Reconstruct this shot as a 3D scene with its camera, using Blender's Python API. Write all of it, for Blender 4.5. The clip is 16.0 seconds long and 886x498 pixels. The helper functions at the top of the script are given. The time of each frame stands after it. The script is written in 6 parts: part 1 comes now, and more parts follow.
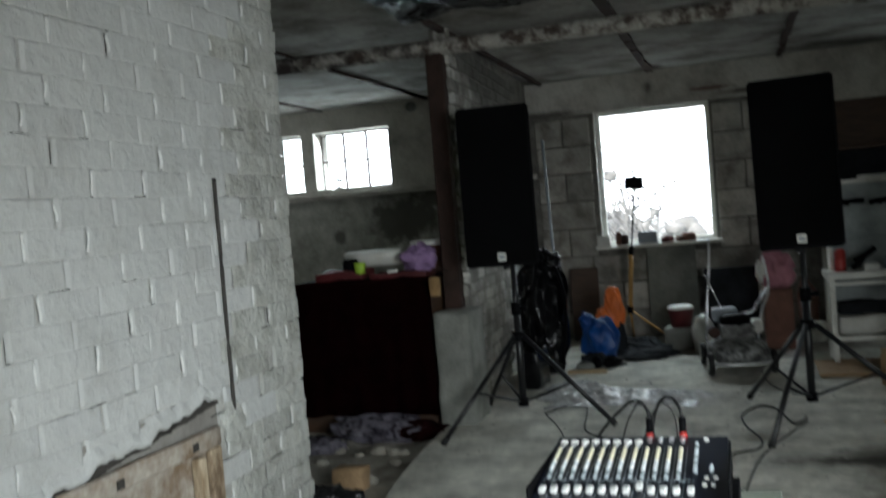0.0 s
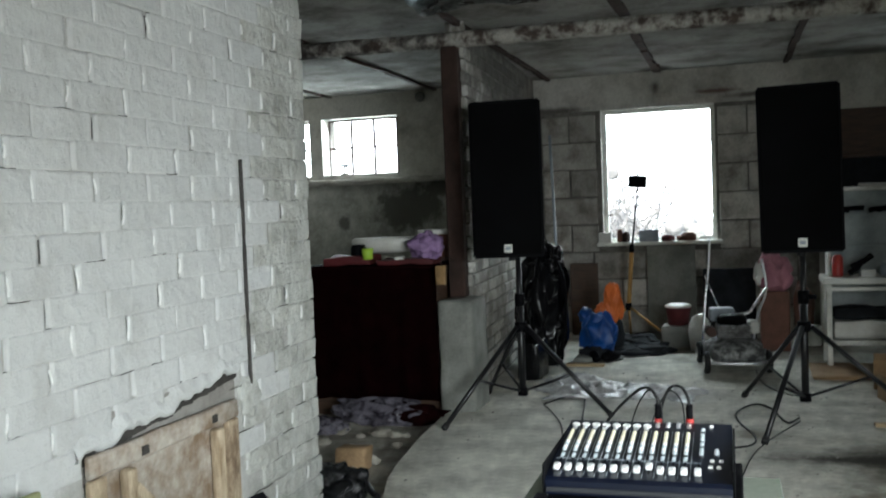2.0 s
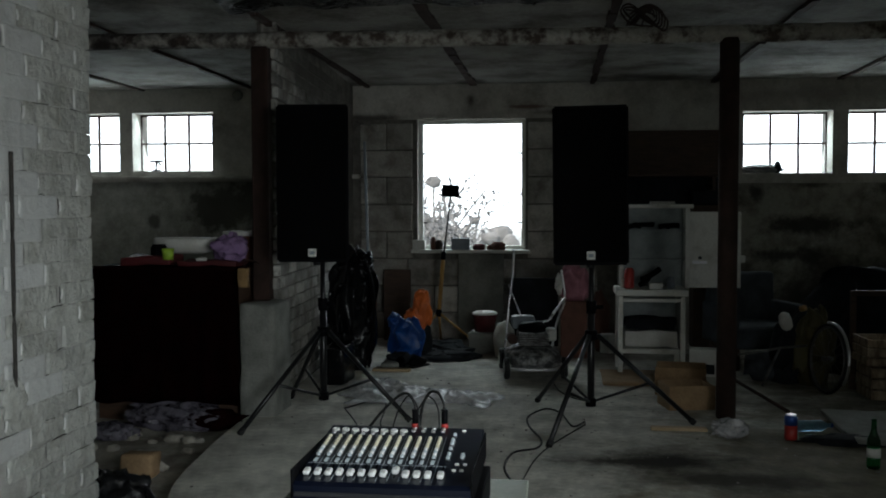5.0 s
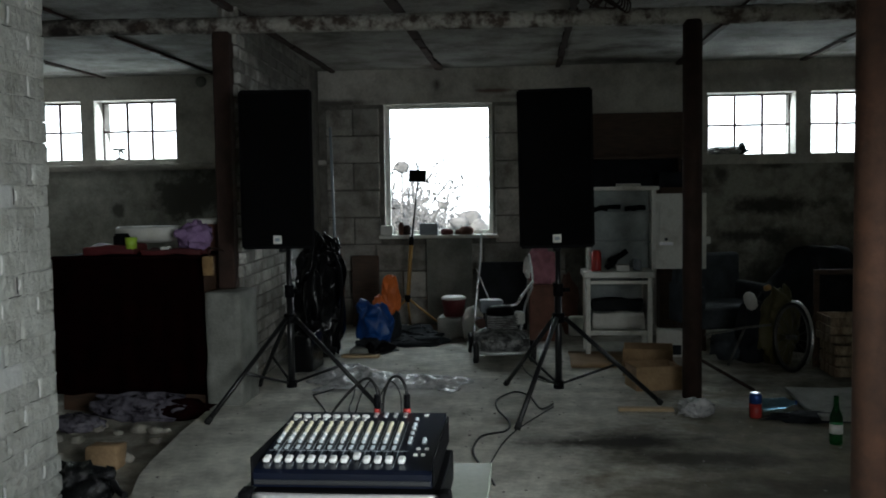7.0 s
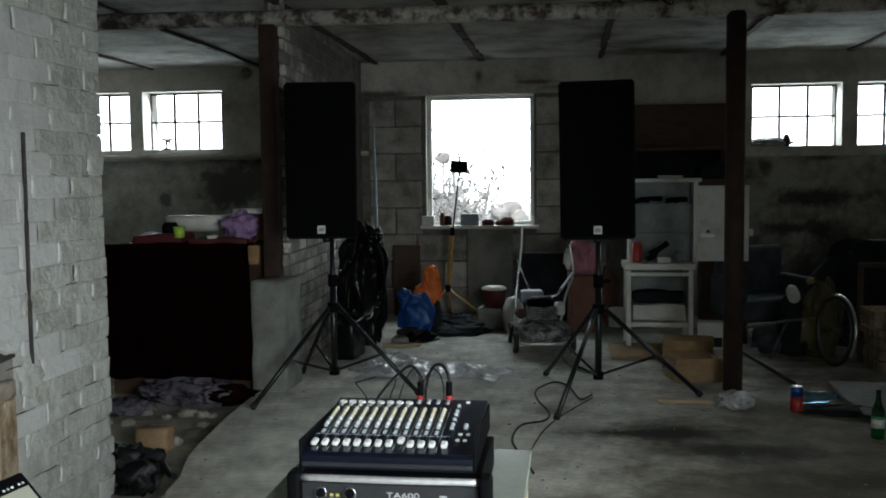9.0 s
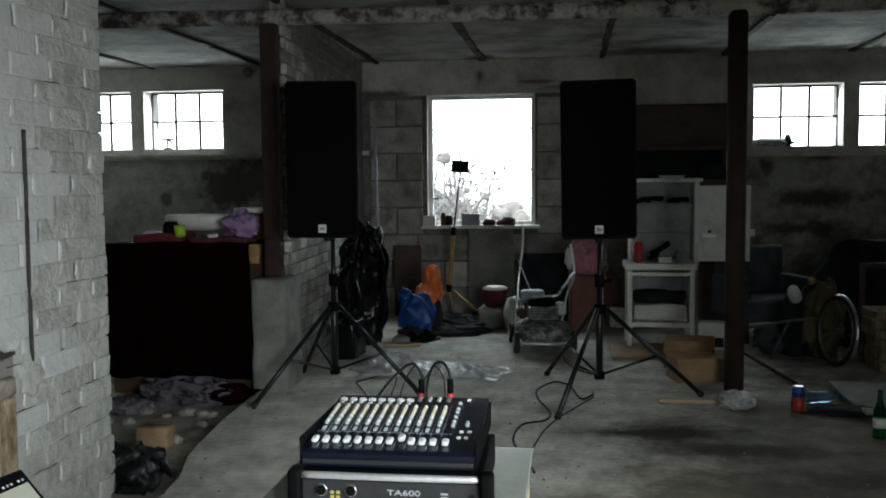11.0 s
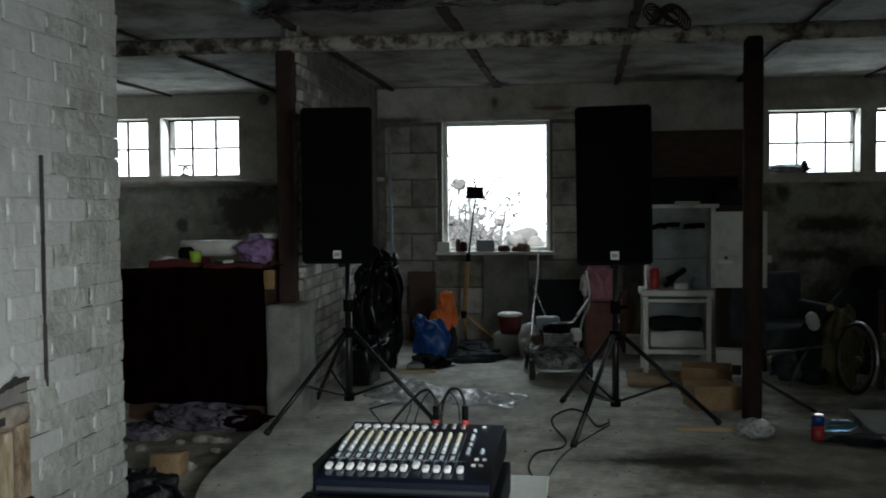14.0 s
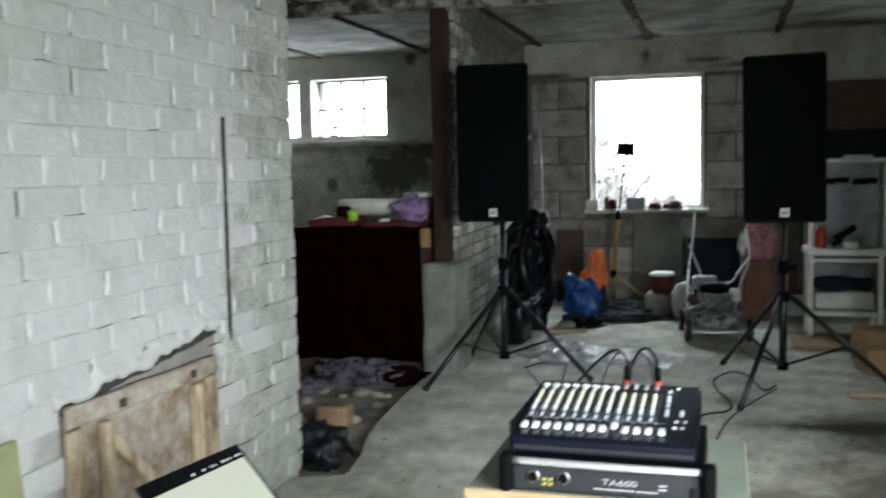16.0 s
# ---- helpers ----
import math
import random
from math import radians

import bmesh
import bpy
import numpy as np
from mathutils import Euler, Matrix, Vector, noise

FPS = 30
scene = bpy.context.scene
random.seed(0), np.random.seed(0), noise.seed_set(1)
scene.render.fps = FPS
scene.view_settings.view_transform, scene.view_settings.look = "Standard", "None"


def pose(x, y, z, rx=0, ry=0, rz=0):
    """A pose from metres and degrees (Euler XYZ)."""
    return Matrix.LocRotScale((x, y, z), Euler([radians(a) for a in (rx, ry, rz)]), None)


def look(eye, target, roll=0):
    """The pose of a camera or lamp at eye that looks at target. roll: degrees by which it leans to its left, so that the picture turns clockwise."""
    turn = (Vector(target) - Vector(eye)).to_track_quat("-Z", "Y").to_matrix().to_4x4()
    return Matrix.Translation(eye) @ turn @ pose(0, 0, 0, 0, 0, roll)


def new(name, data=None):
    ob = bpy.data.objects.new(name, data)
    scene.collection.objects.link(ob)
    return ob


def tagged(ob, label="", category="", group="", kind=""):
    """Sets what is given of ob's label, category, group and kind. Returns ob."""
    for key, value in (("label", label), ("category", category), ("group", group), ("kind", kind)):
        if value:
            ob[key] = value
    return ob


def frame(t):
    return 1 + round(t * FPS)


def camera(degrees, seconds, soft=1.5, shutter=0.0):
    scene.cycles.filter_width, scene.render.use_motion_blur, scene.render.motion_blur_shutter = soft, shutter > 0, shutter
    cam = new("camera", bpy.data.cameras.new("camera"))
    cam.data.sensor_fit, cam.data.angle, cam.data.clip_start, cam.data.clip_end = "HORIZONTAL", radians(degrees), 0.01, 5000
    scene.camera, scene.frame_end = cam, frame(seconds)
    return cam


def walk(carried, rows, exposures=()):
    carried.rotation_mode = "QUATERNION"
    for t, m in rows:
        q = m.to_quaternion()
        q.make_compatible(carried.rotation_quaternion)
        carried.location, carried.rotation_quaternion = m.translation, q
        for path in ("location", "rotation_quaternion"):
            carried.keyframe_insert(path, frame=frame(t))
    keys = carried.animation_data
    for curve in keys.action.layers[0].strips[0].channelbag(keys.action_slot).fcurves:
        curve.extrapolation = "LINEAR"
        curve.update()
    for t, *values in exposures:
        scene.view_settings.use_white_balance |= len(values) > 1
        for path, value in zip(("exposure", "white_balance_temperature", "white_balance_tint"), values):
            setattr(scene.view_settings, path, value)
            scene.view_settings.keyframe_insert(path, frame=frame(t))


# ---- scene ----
cam = camera(51.0, 16.0, soft=1.85, shutter=0.9)
PATH = [
    (0, (0.296, -0.457, 1.372), (-0.307, 1.448, 1.303), -4.7),
    (0.5, (0.255, -0.562, 1.359), (-0.302, 1.354, 1.22), -5.0),
    (1, (0.248, -0.603, 1.371), (-0.345, 1.304, 1.257), -3.9),
    (1.5, (0.256, -0.597, 1.37), (-0.352, 1.304, 1.241), -3.2),
    (2, (0.254, -0.592, 1.369), (-0.34, 1.315, 1.28), -2.3),
    (2.5, (0.288, -0.568, 1.428), (-0.257, 1.356, 1.407), -2.9),
    (2.8, (0.293, -0.579, 1.369), (-0.266, 1.341, 1.405), -2.3),
    (3, (0.306, -0.578, 1.368), (-0.205, 1.355, 1.368), -2.6),
    (3.5, (0.306, -0.563, 1.36), (-0.114, 1.39, 1.279), -4.1),
    (4, (0.404, -0.565, 1.39), (0.09, 1.409, 1.309), -3.3),
    (4.5, (0.405, -0.579, 1.387), (0.157, 1.404, 1.303), -1.5),
    (5, (0.432, -0.584, 1.375), (0.191, 1.4, 1.287), -0.1),
    (5.2, (0.439, -0.599, 1.375), (0.191, 1.382, 1.273), 0.1),
    (7.3, (0.46, -0.565, 1.369), (0.285, 1.423, 1.242), -0.9),
    (7.5, (0.451, -0.567, 1.369), (0.238, 1.417, 1.235), -0.8),
    (8, (0.448, -0.583, 1.375), (0.197, 1.397, 1.241), 0.1),
    (8.5, (0.457, -0.619, 1.382), (0.183, 1.359, 1.257), -0.1),
    (9, (0.46, -0.632, 1.378), (0.195, 1.345, 1.238), -0.6),
    (11.5, (0.457, -0.623, 1.367), (0.19, 1.355, 1.229), -0.5),
    (12, (0.458, -0.622, 1.367), (0.194, 1.355, 1.225), -0.6),
    (12.5, (0.461, -0.62, 1.366), (0.19, 1.356, 1.22), -0.8),
    (13, (0.464, -0.618, 1.367), (0.187, 1.358, 1.228), -0.9),
    (13.5, (0.466, -0.615, 1.365), (0.192, 1.362, 1.229), -0.8),
    (14, (0.455, -0.611, 1.363), (0.157, 1.365, 1.282), -0.5),
    (14.5, (0.446, -0.618, 1.361), (0.123, 1.353, 1.26), -0.4),
    (15, (0.411, -0.595, 1.353), (0.028, 1.366, 1.248), -0.6),
    (15.5, (0.344, -0.564, 1.34), (-0.145, 1.372, 1.223), 0.0),
    (16, (0.299, -0.602, 1.357), (-0.277, 1.306, 1.192), -1.1),
]
EXPOSURES = [(t, e, 6020, 3) for t, e in ((0, 0.9), (0.5, 1.5), (1.5, 1.45), (2.0, 1.42), (2.5, 0.92), (3.0, 0.32), (3.5, 0.64), (4.0, 0.16), (4.5, 0.1), (5.0, -0.1), (7.5, 0.42), (9.0, 0.58), (12.5, 0.68), (13.5, 0.7), (14.0, 0.26), (14.5, 0.22), (15.0, 0.58), (15.5, 1.12), (16.0, 1.52))]
walk(cam, [(t, look(eye, target, roll)) for t, eye, target, roll in PATH], EXPOSURES)

# ---- light ----
world = bpy.data.worlds.new("sky")
scene.world = world
world.use_nodes = True
wn = world.node_tree.nodes
sky = wn.new("ShaderNodeTexSky")
sky.sky_type, sky.sun_disc = "NISHITA", False
sky.sun_elevation, sky.sun_rotation = radians(50), radians(200)
sky.dust_density, sky.air_density, sky.ozone_density = 6.0, 1.0, 0.5
world.node_tree.links.new(sky.outputs[0], wn["Background"].inputs[0])
wn["Background"].inputs[1].default_value = 0.15

sun = new("sun", bpy.data.lights.new("sun", "SUN"))
sun.data.energy, sun.data.angle, sun.data.color = 1.5, radians(20), (1, 0.97, 0.93)
sun.matrix_world = look((3, -12, 14), (0, 0, 0))


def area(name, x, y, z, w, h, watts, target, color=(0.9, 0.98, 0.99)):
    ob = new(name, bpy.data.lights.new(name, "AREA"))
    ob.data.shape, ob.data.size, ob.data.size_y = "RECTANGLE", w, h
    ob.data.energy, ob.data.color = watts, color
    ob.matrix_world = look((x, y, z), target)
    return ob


# added lamp in an assumed, unseen doorway behind the camera; daylight through the small windows
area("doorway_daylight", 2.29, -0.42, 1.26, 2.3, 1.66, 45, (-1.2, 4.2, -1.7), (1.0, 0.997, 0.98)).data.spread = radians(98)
# extra lamp above the big window, out of view, standing in for sky light
area("sky_over_window", -0.45, 10.2, 2.95, 1.6, 0.9, 62, (-0.4, 6.0, 0.0))
area("window_daylight", -3.685, 9.36, 2.09, 0.91, 0.64, 11, (-3.685, 5.6, 0.0))
area("window_daylight", -4.72, 9.36, 2.09, 0.86, 0.64, 10, (-4.72, 5.6, 0.0))
area("window_daylight", 2.725, 9.36, 2.02, 0.87, 0.64, 8, (2.725, 5.6, 0.0))
area("window_daylight", 3.745, 9.36, 2.02, 0.87, 0.64, 8, (3.745, 5.6, 0.0))


# ---- materials ----
def mat(name, c1, c2=None, rough=0.75, metal=0.0, scale=3.0, fine=60.0, bump=0.3, depth=0.01, vary=0.12, edge=(0.35, 0.65), obj=0.0, coat=0.0, aniso=(1, 1, 1), spec=0.5):
    m = bpy.data.materials.new(name)
    m.use_nodes = True
    n, l = m.node_tree.nodes, m.node_tree.links
    bsdf = n["Principled BSDF"]
    geo = n.new("ShaderNodeNewGeometry")
    mp = n.new("ShaderNodeMapping")
    mp.inputs["Scale"].default_value = aniso
    l.new(geo.outputs["Position"], mp.inputs[0])
    a, b = n.new("ShaderNodeTexNoise"), n.new("ShaderNodeTexNoise")
    for node, s, d in ((a, scale, 6), (b, fine, 4)):
        l.new(mp.outputs[0], node.inputs["Vector"])
        node.inputs["Scale"].default_value, node.inputs["Detail"].default_value = s, d
        node.inputs["Roughness"].default_value = 0.65
    ramp = n.new("ShaderNodeMapRange")
    ramp.inputs["From Min"].default_value, ramp.inputs["From Max"].default_value = edge
    l.new(a.outputs[0], ramp.inputs[0])
    mix = n.new("ShaderNodeMix")
    mix.data_type = "RGBA"
    c2 = c2 or tuple(v * 0.7 for v in c1)
    mix.inputs[6].default_value, mix.inputs[7].default_value = (*c1, 1), (*c2, 1)
    l.new(ramp.outputs[0], mix.inputs[0])
    hsv = n.new("ShaderNodeHueSaturation")
    val = n.new("ShaderNodeMapRange")
    val.inputs["To Min"].default_value, val.inputs["To Max"].default_value = 1 - vary * 1.6, 1 + vary * 1.6
    l.new(b.outputs[0], val.inputs[0])
    out = val.outputs[0]
    if obj:
        info, rnd, mul = n.new("ShaderNodeObjectInfo"), n.new("ShaderNodeMapRange"), n.new("ShaderNodeMath")
        rnd.inputs["To Min"].default_value, rnd.inputs["To Max"].default_value = 1 - obj, 1 + obj
        mul.operation = "MULTIPLY"
        l.new(info.outputs["Random"], rnd.inputs[0])
        l.new(rnd.outputs[0], mul.inputs[0])
        l.new(out, mul.inputs[1])
        out = mul.outputs[0]
    l.new(out, hsv.inputs["Value"])
    l.new(mix.outputs[2], hsv.inputs["Color"])
    l.new(hsv.outputs[0], bsdf.inputs["Base Color"])
    rr = n.new("ShaderNodeMapRange")
    rr.inputs["To Min"].default_value, rr.inputs["To Max"].default_value = max(0.05, rough - 0.12), min(1, rough + 0.12)
    l.new(a.outputs[0], rr.inputs[0])
    l.new(rr.outputs[0], bsdf.inputs["Roughness"])
    bsdf.inputs["Metallic"].default_value = metal
    bsdf.inputs["Specular IOR Level"].default_value = spec
    bsdf.inputs["Coat Weight"].default_value = coat
    if bump:
        bp, add = n.new("ShaderNodeBump"), n.new("ShaderNodeMath")
        l.new(a.outputs[0], add.inputs[0])
        l.new(b.outputs[0], add.inputs[1])
        l.new(add.outputs[0], bp.inputs["Height"])
        bp.inputs["Strength"].default_value, bp.inputs["Distance"].default_value = bump, depth
        l.new(bp.outputs[0], bsdf.inputs["Normal"])
    return m


M = {}
M["white_brick"] = mat("white_brick", (0.53, 0.535, 0.525), (0.44, 0.44, 0.425), 0.42, scale=5, fine=17, bump=0.6, depth=0.02, vary=0.07, obj=0.05, edge=(0.5, 0.72))
M["worn_brick"] = mat("worn_brick", (0.48, 0.485, 0.455), (0.33, 0.325, 0.29), 0.55, scale=8, fine=22, bump=0.8, depth=0.03, vary=0.14, obj=0.09, edge=(0.46, 0.68))
# whiter than the bricks, a painted highlight for the upright joints
M["white_paint"] = mat("white_paint", (0.8, 0.805, 0.79), (0.7, 0.7, 0.68), 0.3, scale=12, fine=60, bump=0.3, depth=0.004)
M["white_mortar"] = mat("white_mortar", (0.56, 0.56, 0.54), (0.4, 0.395, 0.37), 0.6, scale=9, fine=90, bump=0.6, depth=0.02)
M["grey_brick"] = mat("grey_brick", (0.44, 0.425, 0.39), (0.2, 0.185, 0.16), 0.9, scale=6, fine=50, bump=0.6, obj=0.45)
M["pale_brick"] = mat("pale_brick", (0.46, 0.45, 0.42), (0.16, 0.15, 0.13), 0.9, scale=11, fine=50, bump=0.6, obj=0.45, edge=(0.42, 0.6))
M["dark_joint"] = mat("dark_joint", (0.22, 0.208, 0.185), (0.1, 0.093, 0.08), 0.95, scale=8, fine=80, bump=0.7)
M["crack"] = mat("crack", (0.09, 0.085, 0.075), (0.04, 0.037, 0.032), 0.95, scale=30, bump=0.3)
M["dull_steel"] = mat("dull_steel", (0.2, 0.2, 0.195), (0.07, 0.062, 0.055), 0.5, 0.6, scale=14, fine=60, bump=0.15, depth=0.002)
M["sponge"] = mat("sponge", (0.3, 0.19, 0.08), (0.2, 0.12, 0.05), 0.9, scale=20, bump=0.4)
M["block"] = mat("block", (0.45, 0.43, 0.39), (0.2, 0.185, 0.16), 0.95, scale=5, vary=0.24, fine=60, bump=0.8, depth=0.015, obj=0.32, edge=(0.4, 0.66))
M["mortar"] = mat("mortar", (0.3, 0.285, 0.26), (0.2, 0.185, 0.17), 0.95, scale=6, fine=80, bump=0.7)
M["plaster"] = mat("plaster", (0.6, 0.58, 0.53), (0.33, 0.305, 0.27), 0.9, scale=2.4, fine=45, bump=0.5, vary=0.2, edge=(0.42, 0.68))
M["dado"] = mat("dado", (0.5, 0.5, 0.455), (0.3, 0.295, 0.26), 0.9, scale=3, fine=40, bump=0.5, vary=0.18, edge=(0.42, 0.62))
M["dirty_wall"] = mat("dirty_wall", (0.4, 0.385, 0.33), (0.13, 0.118, 0.095), 0.9, scale=2.6, fine=30, bump=0.5, vary=0.2, edge=(0.44, 0.64))
M["ceiling"] = mat("ceiling", (0.36, 0.35, 0.325), (0.13, 0.122, 0.105), 0.9, scale=2.3, fine=26, bump=0.6, depth=0.02, vary=0.26, edge=(0.42, 0.66))
M["rust"] = mat("rust", (0.05, 0.024, 0.017), (0.024, 0.014, 0.01), 0.8, 0.2, scale=7, fine=80, bump=0.4, depth=0.004)
M["rust_bright"] = mat("rust_bright", (0.1, 0.046, 0.028), (0.045, 0.024, 0.017), 0.8, 0.15, scale=6, fine=70, bump=0.4, depth=0.004)
M["peeling"] = mat("peeling", (0.42, 0.4, 0.36), (0.07, 0.05, 0.04), 0.85, scale=7, fine=45, bump=0.8, depth=0.015, vary=0.3, edge=(0.46, 0.6))
M["dirt"] = mat("dirt", (0.48, 0.455, 0.39), (0.22, 0.2, 0.165), 0.95, scale=3, fine=40, bump=0.9, depth=0.03, vary=0.2, edge=(0.42, 0.64))
M["cement"] = mat("cement", (0.26, 0.265, 0.24), (0.15, 0.152, 0.135), 0.85, scale=4, fine=60, bump=0.5, vary=0.18)
M["black"] = mat("black", (0.005, 0.005, 0.006), (0.0035, 0.0035, 0.004), 0.6, bump=0.1, depth=0.001, fine=300, spec=0.04)
M["grille"] = mat("grille", (0.004, 0.004, 0.0045), (0.003, 0.003, 0.003), 0.9, bump=0.3, depth=0.001, fine=400, spec=0.03)
M["black_steel"] = mat("black_steel", (0.015, 0.015, 0.016), (0.01, 0.01, 0.011), 0.35, 0.3, bump=0.05, depth=0.001)
M["rubber"] = mat("rubber", (0.012, 0.012, 0.012), None, 0.65, bump=0.1, depth=0.001)
M["navy"] = mat("navy", (0.004, 0.0065, 0.017), (0.003, 0.005, 0.013), 0.32, bump=0.03, depth=0.001)
M["cream"] = mat("cream", (0.72, 0.69, 0.52), (0.64, 0.61, 0.45), 0.4, bump=0)
M["white_cap"] = mat("white_cap", (0.82, 0.83, 0.82), (0.75, 0.76, 0.75), 0.35, bump=0)
M["grey_cap"] = mat("grey_cap", (0.5, 0.56, 0.6), (0.42, 0.48, 0.52), 0.4, bump=0)
M["chrome"] = mat("chrome", (0.82, 0.83, 0.85), (0.68, 0.69, 0.71), 0.3, 1.0, bump=0.05, depth=0.0005)
M["aluminium"] = mat("aluminium", (0.9, 0.9, 0.92), (0.75, 0.75, 0.78), 0.5, 0.85, bump=0.1, depth=0.0005)
M["red"] = mat("red", (0.42, 0.035, 0.03), (0.3, 0.025, 0.02), 0.45, bump=0.05)
M["panel_grey"] = mat("panel_grey", (0.05, 0.052, 0.058), (0.04, 0.042, 0.046), 0.4, 0.4, bump=0.05, depth=0.0005)
M["print"] = mat("print", (0.5, 0.51, 0.53), (0.42, 0.43, 0.45), 0.5, bump=0)
M["batten_wood"] = mat("batten_wood", (0.5, 0.41, 0.29), (0.24, 0.17, 0.1), 0.75, scale=8, fine=50, bump=0.5, depth=0.006, vary=0.22, edge=(0.42, 0.66), aniso=(3, 3, 0.6))
M["pale_wood"] = mat("pale_wood", (0.52, 0.4, 0.24), (0.4, 0.29, 0.16), 0.6, scale=9, fine=40, bump=0.25, depth=0.003, aniso=(1, 8, 8))
M["old_wood"] = mat("old_wood", (0.44, 0.35, 0.24), (0.15, 0.1, 0.06), 0.8, scale=7, fine=60, bump=0.5, depth=0.006, vary=0.25, edge=(0.4, 0.62), aniso=(2.5, 2.5, 1))
M["plywood"] = mat("plywood", (0.42, 0.38, 0.33), (0.19, 0.13, 0.08), 0.8, vary=0.2, edge=(0.38, 0.62), scale=7, fine=40, bump=0.25)
M["dark_wood"] = mat("dark_wood", (0.085, 0.045, 0.025), (0.045, 0.026, 0.016), 0.6, scale=6, fine=40, bump=0.25, aniso=(1, 8, 8))
M["cardboard"] = mat("cardboard", (0.4, 0.27, 0.15), (0.26, 0.17, 0.09), 0.9, scale=5, fine=60, bump=0.15, vary=0.2)
M["velvet"] = mat("velvet", (0.011, 0.0009, 0.0013), (0.004, 0.0004, 0.0005), 0.95, scale=6, fine=70, bump=0.3, spec=0.06)
M["laminate"] = mat("laminate", (0.34, 0.37, 0.31), (0.27, 0.3, 0.25), 0.16, scale=4, bump=0.05)
M["enamel"] = mat("enamel", (0.74, 0.74, 0.69), (0.48, 0.46, 0.4), 0.4, scale=5, fine=50, bump=0.15, depth=0.003, edge=(0.5, 0.75))
M["olive"] = mat("olive", (0.3, 0.31, 0.16), (0.23, 0.24, 0.12), 0.7, scale=6, bump=0.15)
M["blue"] = mat("blue", (0.007, 0.065, 0.27), (0.004, 0.035, 0.16), 0.45, scale=8, bump=0.15)
M["orange"] = mat("orange", (0.72, 0.17, 0.03), (0.55, 0.12, 0.02), 0.5, scale=8, bump=0.1)
M["yellow"] = mat("yellow", (0.46, 0.27, 0.085), (0.32, 0.18, 0.05), 0.5, scale=8, bump=0.1)
M["lime"] = mat("lime", (0.4, 0.6, 0.06), (0.3, 0.48, 0.04), 0.5, bump=0.1)
M["pink"] = mat("pink", (0.45, 0.2, 0.24), (0.3, 0.12, 0.16), 0.9, scale=8, bump=0.3)
M["lilac"] = mat("lilac", (0.32, 0.21, 0.38), (0.2, 0.12, 0.25), 0.8, scale=10, bump=0.4)
M["maroon"] = mat("maroon", (0.1, 0.011, 0.013), (0.055, 0.007, 0.008), 0.7, bump=0.15)
M["brown"] = mat("brown", (0.17, 0.07, 0.045), (0.1, 0.045, 0.03), 0.75, scale=6, bump=0.2)
M["white_plastic"] = mat("white_plastic", (0.72, 0.72, 0.68), (0.58, 0.57, 0.52), 0.45, scale=6, bump=0.05)
M["grey_plastic"] = mat("grey_plastic", (0.3, 0.34, 0.38), (0.22, 0.25, 0.28), 0.5, scale=6, bump=0.08)
M["engine"] = mat("engine", (0.36, 0.365, 0.36), (0.05, 0.05, 0.05), 0.5, 0.2, scale=18, fine=60, bump=0.4, vary=0.25, edge=(0.4, 0.6))
M["dark_cloth"] = mat("dark_cloth", (0.025, 0.028, 0.032), (0.015, 0.016, 0.018), 0.95, scale=8, fine=90, bump=0.4, spec=0.15)
M["film"] = mat("film", (0.01, 0.011, 0.012), (0.006, 0.006, 0.007), 0.18, scale=6, fine=20, bump=0.6, depth=0.03)
M["ceiling_film"] = mat("ceiling_film", (0.006, 0.006, 0.0065), (0.003, 0.003, 0.0035), 0.28, scale=5, fine=16, bump=0.9, depth=0.05, spec=0.3)
M["conduit"] = mat("conduit", (0.05, 0.045, 0.04), (0.025, 0.022, 0.019), 0.8, scale=12, bump=0.3, depth=0.004)
M["olive_yellow"] = mat("olive_yellow", (0.13, 0.11, 0.035), (0.07, 0.06, 0.02), 0.6, bump=0.1)
M["dusty_film"] = mat("dusty_film", (0.13, 0.12, 0.145), (0.025, 0.021, 0.03), 0.14, edge=(0.44, 0.62), scale=14, fine=40, bump=0.6, depth=0.015)
M["dresser_inside"] = mat("dresser_inside", (0.42, 0.46, 0.46), (0.26, 0.29, 0.29), 0.7, scale=6, bump=0.1)
M["bag_black"] = mat("bag_black", (0.005, 0.005, 0.006), (0.003, 0.003, 0.0035), 0.22, scale=3, fine=9, bump=0.3, depth=0.03, spec=0.25)
M["blue_cloth"] = mat("blue_cloth", (0.075, 0.085, 0.095), (0.04, 0.045, 0.05), 0.9, scale=6, fine=80, bump=0.4, spec=0.2)
M["pale_film"] = mat("pale_film", (0.58, 0.58, 0.58), (0.3, 0.3, 0.3), 0.25, scale=10, fine=34, bump=0.6, depth=0.015, edge=(0.42, 0.6))
M["tin_blue"] = mat("tin_blue", (0.04, 0.12, 0.4), (0.03, 0.08, 0.3), 0.3, 0.5, bump=0)
M["snow"] = mat("snow", (0.52, 0.52, 0.51), (0.42, 0.42, 0.4), 0.9, scale=0.5)
M["twig"] = mat("twig", (0.42, 0.415, 0.41), (0.24, 0.237, 0.232), 0.9, scale=5, fine=20, vary=0.25)


